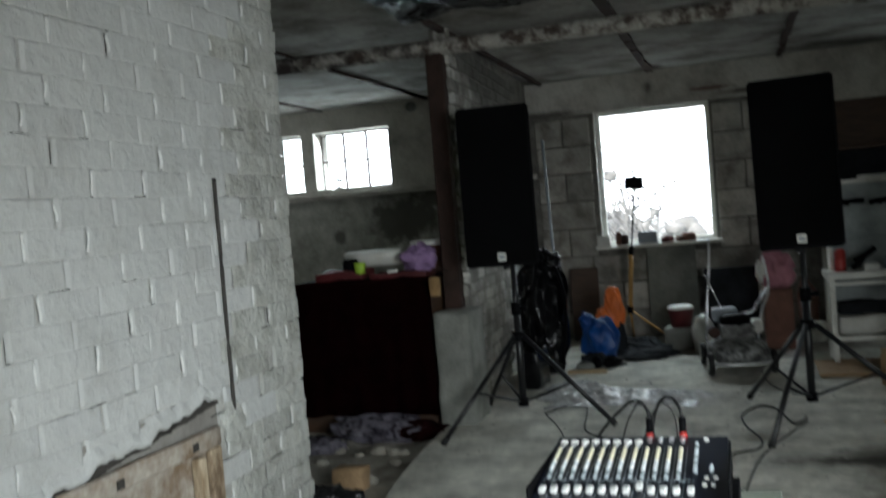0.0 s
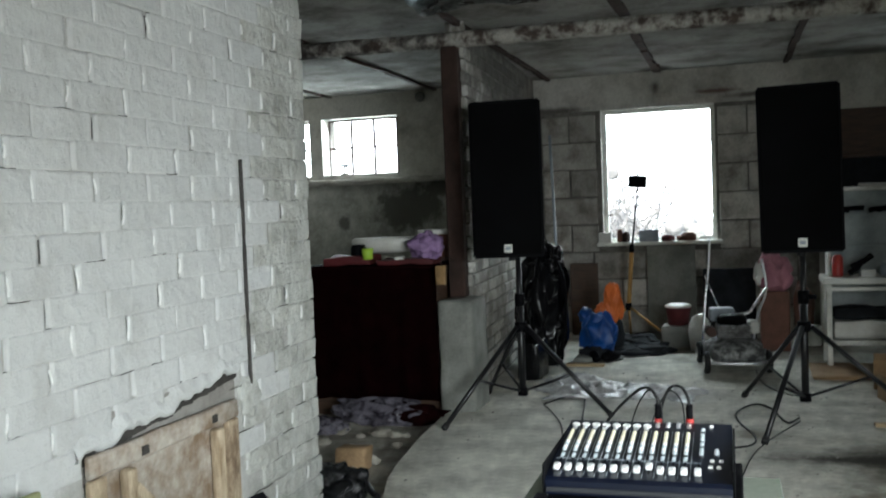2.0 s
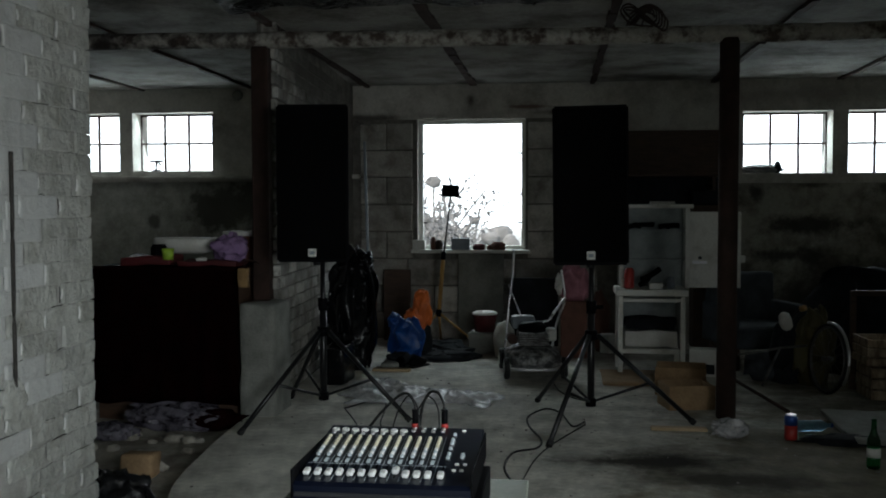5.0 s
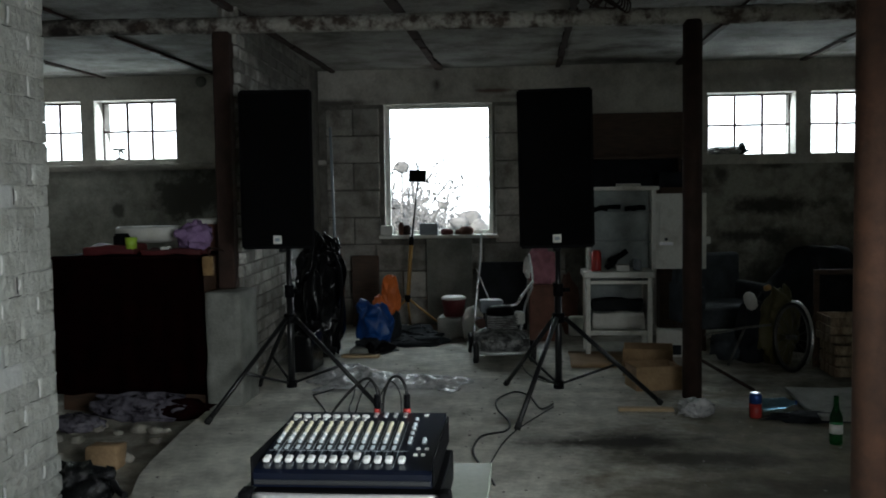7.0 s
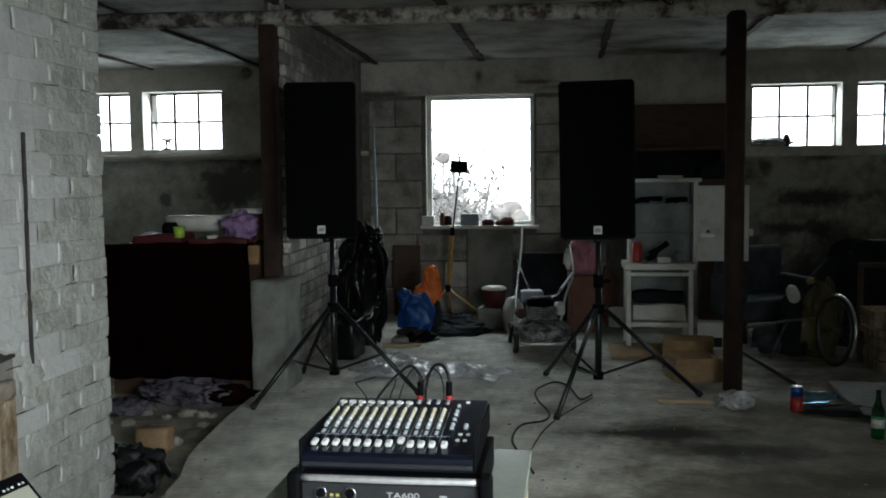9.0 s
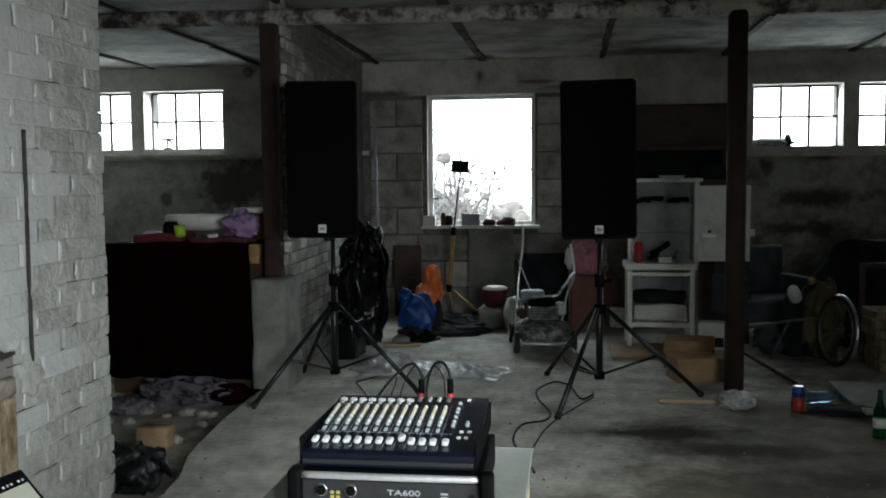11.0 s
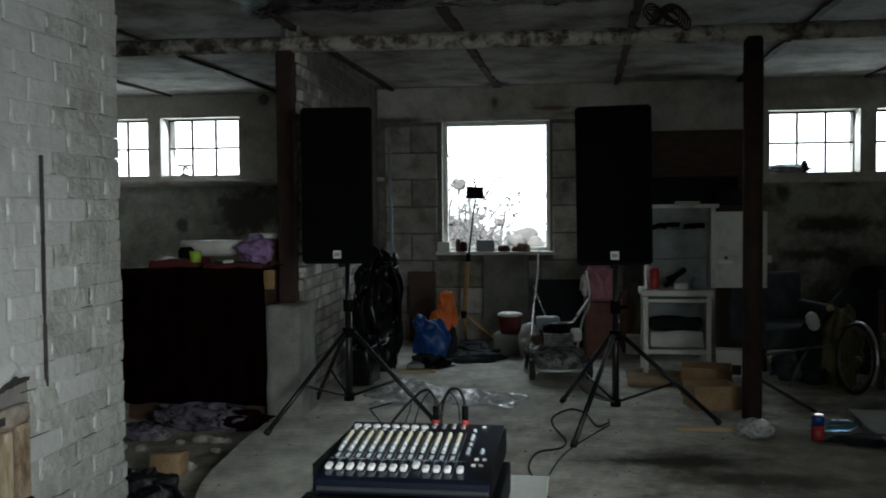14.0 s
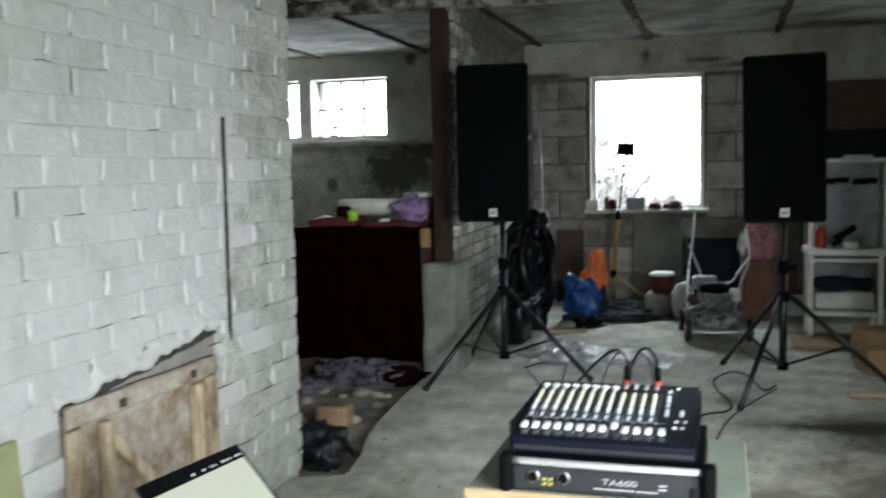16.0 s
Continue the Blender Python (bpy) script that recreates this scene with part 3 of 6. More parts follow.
# plaster coats on the lower end wall
structure("plaster_coat", rumple(box(-5.4, -1.9, D - 0.012, D - 0.001, -0.05, 1.66), 0.004, 6, 2, cuts=8), "dado", "grey-green lower plaster with dark bare patches", "wall")
structure("plaster_coat", rumple(box(2.15, 4.69, D - 0.012, D - 0.001, -0.05, 1.62), 0.004, 6, 5, cuts=8), "dirty_wall", "grimy dark lower plaster with peeling patches", "wall")

# pipe beam and posts
bm = tube([(-5.5, 5.62, 2.545), (-2.7, 5.62, 2.535), (-1.6, 5.62, 2.52), (0, 5.62, 2.505), (1.54, 5.62, 2.49), (3, 5.62, 2.495), (4.7, 5.62, 2.5)], 0.056, n=14, cuts=14)
for v in bm.verts:
    v.co += noise.noise_vector(v.co * 9) * 0.008
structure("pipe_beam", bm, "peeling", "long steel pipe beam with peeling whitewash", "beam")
structure("post", box(-1.632, -1.515, 5.57, 5.68, 0.74, 2.475, 0.01), "rust", "dark brown steel post on a cement pier", "post")
structure("post", rod((1.54, 5.62, -0.05), (1.54, 5.62, 2.46), 0.063, n=20), "rust", "dark rusty steel pipe post", "post")
structure("post", rod((1.62, 2.65, -0.05), (1.62, 2.65, TOP), 0.066, n=24), "rust_bright", "orange-brown rusty steel pipe post", "post")

# ---- loudspeakers and stands ----
def loudspeaker(m, label, h=0.985):
    s = thing("loudspeaker", label, "loudspeaker", m, "pair of loudspeakers")
    bm = bmesh.new()
    w0, w1, d = 0.234, 0.16, 0.42
    lo = [bm.verts.new(p) for p in ((-w0, 0, 0), (w0, 0, 0), (w1, d, 0), (-w1, d, 0))]
    hi = [bm.verts.new((v.co.x, v.co.y, h)) for v in lo]
    bm.faces.new(lo[::-1]), bm.faces.new(hi)
    for i in range(4):
        bm.faces.new((lo[i], lo[(i + 1) % 4], hi[(i + 1) % 4], hi[i]))
    bmesh.ops.bevel(bm, geom=bm.edges[:], offset=0.012, segments=2, affect="EDGES")
    part("cabinet", bm, "black", s)
    part("grille", box(-w0 + 0.018, w0 - 0.018, -0.012, -0.001, 0.02, h - 0.02, 0.005), "grille", s, "black perforated steel grille")
    badge = part("badge", box(-0.026, 0.026, -0.018, -0.0125, 0.035, 0.087, 0.002), "white_plastic", s, "small square pale badge")
    part("badge_mark", box(-0.016, 0.016, -0.0205, -0.0185, 0.05, 0.072), "grey_plastic", badge)
    for z in (0.08, h - 0.08):
        part("side_handle", box(-0.215, -0.2, 0.14, 0.26, z + 0.3 if z < 0.5 else z - 0.3, z + 0.34 if z < 0.5 else z - 0.26, 0.004), "black_steel", s)
    part("pole_cup", rod((0, 0.2, -0.03), (0, 0.2, 0.002), 0.028, n=16), "black_steel", s)
    return s


def tripod(px, py, feet, top, label):
    s = thing("speaker_stand", label, "stand", pose(px, py, 0), "pair of speaker stands")
    part("pole", rod((0, 0, 0.5), (0, 0, top), 0.017, n=14), "black_steel", s)
    part("outer_tube", rod((0, 0, 0.1), (0, 0, 0.74), 0.023, n=14), "black_steel", s)
    part("collar", rod((0, 0, 0.7), (0, 0, 0.78), 0.033, n=14), "black", s)
    part("knob", rod((0.03, 0, 0.74), (0.075, 0, 0.74), 0.014, n=10), "black", s)
    part("hub", rod((0, 0, 0.53), (0, 0, 0.59), 0.04, n=14), "black", s)
    part("lower_hub", rod((0, 0, 0.1), (0, 0, 0.15), 0.034, n=14), "black", s)
    for fx, fy in feet:
        f = Vector((fx - px, fy - py, 0.018))
        t = Vector((0, 0, 0.56)) + f.normalized() * 0.04
        t.z = 0.56
        leg = part("leg", rod(t, f, 0.0155, n=10), "black_steel", s)
        part("rubber_foot", rod(f - (t - f) * -0.03, f + (f - t).normalized() * 0.012, 0.02, n=10), "rubber", leg)
        mid = t.lerp(f, 0.55)
        part("brace", rod((0, 0, 0.125), mid, 0.009, n=8), "black_steel", s)
    return s


tripod(-1.10, 5.42, [(-1.46, 4.8), (-0.5, 5.26), (-1.46, 5.9)], 1.02, "black tripod loudspeaker stand with spread legs on concrete")
tripod(0.66, 5.42, [(0.4, 4.73), (1.3, 5.39), (0.31, 5.97)], 1.01, "black tripod loudspeaker stand beside a rusty post")
loudspeaker(pose(-1.115, 5.22, 1.03, 0, 0, 6), "tall black loudspeaker on a tripod by the partition", 1.008)
loudspeaker(pose(0.65, 5.22, 1.02, 0, -0.7, -1), "tall black loudspeaker on a tripod near the post")

# ---- table, amplifier, mixer ----
t = thing("side_table", "small low table with pale wood edge and grey-green top", "table", pose(0, 0, 0))
part("tabletop", box(-0.27, 0.36, 1.44, 1.97, 0.602, 0.622, 0.003), "laminate", t, "glossy pale grey-green top")
part("edge_strip", box(-0.275, 0.365, 1.425, 1.44, 0.594, 0.625, 0.003), "pale_wood", t, "raw pale timber edge")
for x in (-0.24, 0.33):
    for y in (1.48, 1.93):
        part("leg", box(x - 0.02, x + 0.02, y - 0.02, y + 0.02, 0, 0.601, 0.003), "pale_wood", t)

AX0, AX1, AY = -0.19, 0.29, 1.45
a = thing("power_amplifier", "black rack amplifier with chrome strip, under a mixer", "amplifier")
part("chassis", box(AX0 + 0.025, AX1 - 0.025, AY, AY + 0.36, 0.624, 0.703, 0.003), "black", a)
face = part("front_panel", box(AX0 + 0.03, AX1 - 0.03, AY - 0.008, AY - 0.001, 0.628, 0.683, 0.003), "panel_grey", a, "dark grey front panel")
for x in (AX0, AX1 - 0.03):
    part("handle", box(x, x + 0.03, AY - 0.03, AY + 0.02, 0.624, 0.712, 0.012, seg=3), "black", a, "black moulded rack ear")
bm = tube([(AX0 + 0.03, AY - 0.005, 0.694), (0.05, AY - 0.012, 0.695), (AX1 - 0.03, AY - 0.005, 0.694)], 0.0085, n=12)
part("trim_strip", bm, "aluminium", a, "bright chrome strip")
for x in (-0.113, -0.043):
    k = part("volume_knob", rod((x, AY - 0.008, 0.66), (x, AY - 0.02, 0.66), 0.009, n=20), "black", a)
    part("knob_ring", lathe([(0.0145, 0), (0.0145, 0.003), (0.0115, 0.003), (0.0115, 0)], 24), "chrome", k).matrix_basis = pose(x, AY - 0.0085, 0.66, 90)
for x in (-0.087, -0.073):
    for z in (0.644, 0.655):
        part("indicator", box(x - 0.004, x + 0.004, AY - 0.0105, AY - 0.0082, z - 0.003, z + 0.003), "led", a, "lit yellow indicator")
part("switch", box(0.235, 0.247, AY - 0.014, AY - 0.008, 0.635, 0.66, 0.002), "black_steel", a)
cu = bpy.data.curves.new("model_number", "FONT")
cu.body, cu.size, cu.extrude, cu.align_x = "TA600", 0.019, 0.0004, "CENTER"
cu.materials.append(M["print"])
tx = new("model_number", cu)
tx.matrix_basis = pose(0.082, AY - 0.0088, 0.652, 90)
tx.scale = (1.5, 1, 1)
tx.parent = a
for x0, x1, z in ((0.025, 0.115, 0.642), (0.12, 0.165, 0.642)):
    part("lettering_bar", box(x0, x1, AY - 0.0095, AY - 0.0082, z - 0.0015, z + 0.0015), "print", a)
for z in (0.648, 0.657):
    part("lettering_bar", box(0.168, 0.185, AY - 0.0095, AY - 0.0082, z, z + 0.004), "print", a)

# mixer: a wedge with twelve channels
MX0, MX1, MY0, MY1 = -0.168, 0.243, 1.475, 1.875
mx = thing("mixing_console", "dark blue twelve-channel audio mixer on an amplifier", "mixer")
bm = bmesh.new()
prof = [(MY0, 0.706), (MY1, 0.706), (MY1, 0.782), (MY1 - 0.01, 0.786), (MY0 + 0.012, 0.744), (MY0, 0.737)]
l = [bm.verts.new((MX0, y, z)) for y, z in prof]
r = [bm.verts.new((MX1, y, z)) for y, z in prof]
bm.faces.new(l), bm.faces.new(r[::-1])
for i in range(len(prof)):
    j = (i + 1) % len(prof)
    bm.faces.new((l[i], r[i], r[j], l[j]))
bmesh.ops.recalc_face_normals(bm, faces=bm.faces[:])
part("body", bm, "navy", mx)
for x in (MX0 - 0.006, MX1 + 0.001):
    part("side_cheek", box(x, x + 0.005, MY0, MY1, 0.707, 0.775, 0.002), "black", mx)
slope = math.atan2(0.042, MY1 - MY0 - 0.022)
sz = lambda y: 0.744 + (y - MY0 - 0.012) * math.tan(slope)
tilt = math.degrees(slope)


def at_top(x, y, dz=0.0):
    return pose(x, y, sz(y) + dz, tilt)


def shared(name, first, m, parent):
    ob = new(name, first.data)
    ob.parent, ob.matrix_basis = parent, m
    return ob


def repeat(name, bm, material, places, parent):
    first = part(name, bm, material, parent)
    first.matrix_basis = places[0]
    return [first] + [shared(name, first, m, parent) for m in places[1:]]


chan = [MX0 + 0.018 + i * 0.0262 for i in range(12)]
repeat("input_socket", lathe([(0.0105, 0), (0.0105, 0.004), (0.009, 0.005), (0.0075, 0.002), (0.001, 0.002)], 14), "white_cap", [at_top(x, 1.828) for x in chan[:8]], mx)
repeat("jack_socket", lathe([(0.006, 0), (0.006, 0.005), (0.003, 0.005), (0.002, 0.001)], 10), "chrome", [at_top(x, 1.85 - 0.02 * k) for x in chan[8:] for k in (0, 1)] + [at_top(x, 1.805) for x in chan[:8]], mx)
def knob():
    """A dark skirt (first material) under a coloured cap (second)."""
    bm = lathe([(0.0066, 0), (0.0064, 0.0035), (0.0052, 0.004), (0.005, 0.0105), (0.0008, 0.011)], 10)
    for f in bm.faces:
        f.material_index = 1 if min(v.co.z for v in f.verts) > 0.0036 else 0
    return bm


repeat("equaliser_knob", knob(), ["panel_grey", "cream"], [at_top(x, y) for x in chan for y in (1.768, 1.749, 1.730, 1.711)], mx)
repeat("send_knob", knob(), ["panel_grey", "grey_cap"], [at_top(x, y) for x in chan for y in (1.672, 1.640)], mx)
repeat("level_knob", knob(), ["panel_grey", "white_cap"], [at_top(x, y) for x in chan for y in (1.690, 1.656)], mx)
repeat("mute_button", box(-0.0045, 0.0045, -0.004, 0.004, 0, 0.004, 0.001), "grey_cap", [at_top(x, y) for x in chan for y in (1.622, 1.610)], mx)
repeat("fader_slot", box(-0.0012, 0.0012, -0.038, 0.038, -0.0005, 0.0008), "black", [at_top(x, 1.56) for x in chan + [MX1 - 0.075]], mx)
up = [0, 0, 0, 0.001, 0, 0, 0, 0, 0.02, 0, 0, 0]
cap = box(-0.0078, 0.0078, -0.014, 0.014, 0.001, 0.012, 0.003)
part("front_lip", box(MX0 + 0.002, MX1 - 0.002, MY0 - 0.006, MY0 - 0.001, 0.712, 0.724, 0.002), "panel_grey", mx, "dark grey front lip")
repeat("fader_cap", cap, "white_cap", [at_top(x, 1.532 + u) for x, u in zip(chan, up)] + [at_top(MX1 - 0.075, 1.532)], mx)
repeat("strip_line", box(-0.0006, 0.0006, -0.15, 0.15, -0.0004, 0.0006), "grey_cap", [at_top(x + 0.0131, 1.65) for x in chan], mx)
part("divider_line", box(MX0 + 0.004, MX1 - 0.07, -0.001, 0.001, -0.0004, 0.0006), "grey_cap", mx).matrix_basis = at_top(0, 1.598)
repeat("master_knob", knob(), ["panel_grey", "grey_cap"], [at_top(MX1 - 0.07, y) for y in (1.8, 1.76, 1.735, 1.7, 1.665, 1.64)] + [at_top(MX1 - 0.035, y) for y in (1.66, 1.645)], mx)
repeat("master_button", box(-0.005, 0.005, -0.004, 0.004, 0, 0.005, 0.001), "white_cap", [at_top(MX1 - 0.045, 1.61), at_top(MX1 - 0.025, 1.61), at_top(MX1 - 0.048, 1.572), at_top(MX1 - 0.03, 1.572), at_top(MX1 - 0.05, 1.84)], mx)


def cable(name, label, points, r=0.004, plug=None, material="rubber"):
    c = thing(name, label, "cable")
    part("lead", tube(points, r), material, c)
    if plug:
        x, y, z = plug
        part("plug", rod((x, y, z), (x, y, z + 0.05), 0.009, n=12), "black", c)
        part("plug_ring", rod((x, y, z + 0.001), (x, y, z + 0.013), 0.0105, n=12), "red", c, "red plastic ring")
    return c


zs = sz(1.86)
cable("audio_cable", "black audio lead with red-ringed plug in a mixer", [(chan[8], 1.86, zs + 0.05), (chan[8] - 0.006, 1.87, zs + 0.07), (chan[8] - 0.03, 1.9, zs + 0.085), (chan[8] - 0.07, 1.94, zs + 0.06), (chan[8] - 0.15, 2.0, zs - 0.03), (chan[8] - 0.25, 2.08, 0.6), (-0.4, 2.4, 0.2), (-0.5, 2.9, 0.008), (-0.62, 3.8, 0.006), (-0.75, 4.9, 0.006), (-1.0, 5.6, 0.006)], plug=(chan[8], 1.86, zs))
cable("audio_cable", "black audio lead with red-ringed plug in a mixer", [(chan[11], 1.865, zs + 0.05), (chan[11] - 0.006, 1.875, zs + 0.072), (chan[11] - 0.025, 1.9, zs + 0.09), (chan[11] - 0.055, 1.93, zs + 0.075), (chan[11] - 0.08, 1.96, zs + 0.0), (chan[11] - 0.09, 2.0, 0.6), (0.0, 2.3, 0.2), (0.1, 2.8, 0.008), (0.25, 3.9, 0.006), (0.36, 4.6, 0.006), (0.62, 5.3, 0.006)], plug=(chan[11], 1.865, zs))
cable("floor_cable", "black loudspeaker cable looping over a concrete floor", [(x, y, 0.006) for x, y in ((0.3, 3.7), (0.26, 3.88), (0.17, 4.24), (0.2, 4.57), (0.33, 4.69), (0.35, 4.89), (0.27, 5.22), (0.26, 5.5), (0.37, 5.74), (0.47, 5.61), (0.54, 5.25), (0.62, 5.38))], 0.006)
cable("floor_cable", "thin black cable trailing past a stand", [(x, y, 0.005) for x, y in ((0.41, 7.0), (0.42, 6.7), (0.46, 6.4), (0.55, 6.15), (0.68, 6.0))], 0.004)
cable("floor_cable", "black cable lying in curves under a speaker stand", [(-1.0, 5.6, 0.006), (-0.8, 5.95, 0.006), (-0.72, 5.6, 0.006), (-0.65, 5.1, 0.006), (-0.45, 4.9, 0.006)], 0.005)

for i, dx in ((8, 0.012), (11, -0.012)):
    x = chan[i] + dx
    cable("audio_cable", "thin black lead arching from a mixer socket", [(x, 1.845, zs), (x - 0.004, 1.855, zs + 0.05), (x - 0.025, 1.89, zs + 0.075), (x - 0.05, 1.92, zs + 0.065), (x - 0.09, 1.96, zs - 0.02), (x - 0.14, 2.02, 0.55), (-0.2 + x, 2.4, 0.15), (-0.25 + x, 2.8, 0.005), (-0.4 + x, 3.6, 0.005)], 0.002)

# laptop on a stool by the white wall
A, U, V = Vector((-0.911, 1.516, 0.663)), Vector((-0.145, -0.989, 0)).normalized(), Vector((0.59, -0.45, -0.67)).normalized()
V = (V - U * V.dot(U)).normalized()
N = U.cross(V).normalized()
lid_pose = Matrix((( U.x, V.x, N.x, A.x), (U.y, V.y, N.y, A.y), (U.z, V.z, N.z, A.z), (0, 0, 0, 1)))
low = (A + V * 0.245).z
lp = thing("laptop", "open black laptop with a pale document on screen", "laptop")
lid = part("lid", box(0, 0.37, 0, 0.245, -0.012, 0, 0.005), "black", lp)
lid.matrix_basis = lid_pose
sc = part("screen", box(0.016, 0.354, 0.042, 0.215, 0.0005, 0.0018), "screen", lid, "lit pale yellow document page")
part("toolbar", box(0.016, 0.354, 0.018, 0.041, 0.0005, 0.0018), "black", lid, "dark toolbar with small icons")
for i, x in enumerate((0.022, 0.036, 0.06, 0.074, 0.088, 0.12, 0.132, 0.16, 0.2)):
    part("icon", box(x, x + 0.007, 0.028, 0.034, 0.0021, 0.0029), "white_cap" if i % 3 else "grey_cap", lid)
side = U.cross(Vector((0, 0, 1))).normalized() * (1 if U.cross(Vector((0, 0, 1))).x > 0 else -1)
O = A + V * 0.245
base = part("keyboard_base", box(0, 0.37, 0, 0.25, -0.022, 0, 0.005), "black", lp)
base.matrix_basis = Matrix(((U.x, side.x, 0, O.x), (U.y, side.y, 0, O.y), (U.z, side.z, 1, O.z), (0, 0, 0, 1)))
st = thing("stool", "plain wooden stool holding a laptop", "stool")
c = O + U * 0.185 + side * 0.13
part("seat", box(c.x - 0.2, c.x + 0.2, c.y - 0.22, c.y + 0.22, low - 0.052, low - 0.023, 0.006), "old_wood", st)
for dx in (-0.16, 0.16):
    for dy in (-0.18, 0.18):
        part("leg", box(c.x + dx - 0.018, c.x + dx + 0.018, c.y + dy - 0.018, c.y + dy + 0.018, 0, low - 0.053, 0.003), "old_wood", st)

# ---- the curtained counter beside the pier ----
def drape(x0, x1, y, z0, z1, folds, depth, seed, n=60, rows=14):
    """Hanging cloth with folds that deepen downwards; returns a thick sheet."""
    bm = bmesh.new()
    grid = []
    for k in range(rows + 1):
        v = k / rows
        row = []
        for i in range(n + 1):
            u = i / n
            w = math.sin(u * folds * 2 * math.pi + 2.5 * noise.noise(Vector((u * 4, seed, 0)))) * depth * (0.25 + 0.75 * v)
            w += 0.015 * noise.noise(Vector((u * 9, v * 4, seed)))
            row.append(bm.verts.new((x0 + (x1 - x0) * u, y - abs(depth) + w, z1 + (z0 - z1) * v + 0.015 * noise.noise(Vector((u * 6, 3, seed))) * v)))
        grid.append(row)
    for a, b in zip(grid, grid[1:]):
        for i in range(n):
            bm.faces.new((a[i], b[i], b[i + 1], a[i + 1])).smooth = True
    bmesh.ops.solidify(bm, geom=bm.faces[:], thickness=0.006)
    return bm


ct = thing("counter", "tall counter draped in dark crimson velvet cloth", "counter")
part("body", box(-2.66, -1.67, 5.38, 5.95, -0.09, 0.965), "dark_wood", ct)
part("drape", drape(-2.69, -1.655, 5.36, 0.06, 0.99, 6, 0.012, 3), "velvet", ct, "dark crimson velvet drape")
bm = box(-2.69, -1.655, 5.32, 5.97, 0.968, 0.984, 0.004)
part("cover", rumple(bm, 0.01, 5, 2, cuts=9), "velvet", ct)

tagged(part("folded_cloth", rumple(box(-2.5, -2.15, 5.4, 5.65, 0.99, 1.05, 0.015, seg=2), 0.02, 7, 5, cuts=4), "maroon"), "rumpled dull red cloth on a draped counter", "cloth")
tagged(part("folded_cloth", rumple(box(-2.1, -1.68, 5.38, 5.6, 0.99, 1.025, 0.01, seg=2), 0.02, 8, 9, cuts=4), "maroon"), "flat red cloth along a counter edge", "cloth")
bm = lathe([(0.1, 0.0), (0.2, 0.02), (0.235, 0.06), (0.24, 0.1), (0.22, 0.112), (0.05, 0.115)], 28)
for v in bm.verts:
    v.co.y *= 0.55
    v.co.x *= 1.08
tub = tagged(part("basin", bm, "white_plastic"), "oval white plastic basin lying on cloth", "basin")
tub.matrix_basis = pose(-2.12, 5.66, 1.06)
tagged(part("jar", lathe([(0.05, 0), (0.055, 0.01), (0.055, 0.08), (0.045, 0.09), (0.045, 0.1), (0.01, 0.102)], 16, at=(-2.27, 5.5, 1.03)), "black"), "dark squat jar on a counter", "jar")
tagged(part("plastic_cup", lathe([(0.034, 0), (0.042, 0.075), (0.038, 0.075), (0.03, 0.008)], 16, at=(-2.17, 5.42, 1.03)), "lime"), "bright lime green plastic cup", "cup")
tagged(part("board", box(-1.9, -1.66, 5.72, 5.93, 1.18, 1.215, 0.006), "white_plastic"), "pale board lying on a dark box", "board")
tagged(part("storage_box", box(-1.88, -1.67, 5.73, 5.92, 0.992, 1.178, 0.006), "brown"), "dull brown box on a draped counter", "box")
fl = lump(-1.76, 5.5, 1.1, 0.11, 0.09, 0.09, 0.5, 2.6, 4.0, 4)
tagged(part("shopping_bag", fl, "lilac"), "crumpled lilac plastic bag on a counter", "bag")
tagged(part("soap", rumple(box(-1.97, -1.9, 5.4, 5.44, 1.02, 1.045, 0.01, seg=2), 0.004, 20, 1), "white_plastic"), "small pale lump of soap", "soap")
sp = thing("hook_pouch", "yellow sponge hanging on a small hook", "sponge")
part("sponge", rumple(box(-1.625, -1.555, 5.235, 5.285, 0.86, 0.985, 0.012, seg=2), 0.006, 14, 3, cuts=2), "sponge", sp)
part("hook", tube([(-1.59, 5.29, 0.99), (-1.59, 5.26, 1.02), (-1.59, 5.4, 1.03), (-1.59, 5.57, 1.0)], 0.004), "rust", sp)

# clear wrap and rubble on the earth floor
tagged(part("plastic_wrap", lump(-2.02, 5.2, 0.0, 0.34, 0.12, 0.1, 0.4, 3.6, 7, 5, flat=-0.07), "dusty_film"), "crumpled clear plastic wrap on the ground", "plastic wrap")
tagged(part("plastic_wrap", lump(-2.3, 4.85, -0.01, 0.15, 0.1, 0.06, 0.4, 3, 2, 4, flat=-0.07), "dusty_film"), "crumpled clear plastic wrap beside a counter", "plastic wrap")
tagged(part("dark_cloth", lump(-1.85, 5.2, 0.0, 0.28, 0.1, 0.08, 0.35, 3, 9, 3, flat=-0.07), "velvet"), "dark red cloth heaped under plastic", "cloth")
tagged(part("brick", rumple(box(-1.88, -1.7, 4.08, 4.2, -0.07, 0.06, 0.01), 0.012, 9, 2, cuts=2), "cardboard"), "loose worn yellowish brick on the ground", "brick")
tagged(part("tool_bag", lump(-1.6, 3.45, 0.02, 0.17, 0.13, 0.13, 0.45, 2.6, 6, 4, flat=-0.08), "film"), "black plastic bag by a wall corner", "bag")
tagged(part("cable_reel_tube", tube([(-1.62, 3.5, 0.12), (-1.52, 3.55, 0.1), (-1.43, 3.5, 0.02), (-1.38, 3.46, 0.012)], 0.016), "black_steel"), "short black tube lying on rubble", "tube")
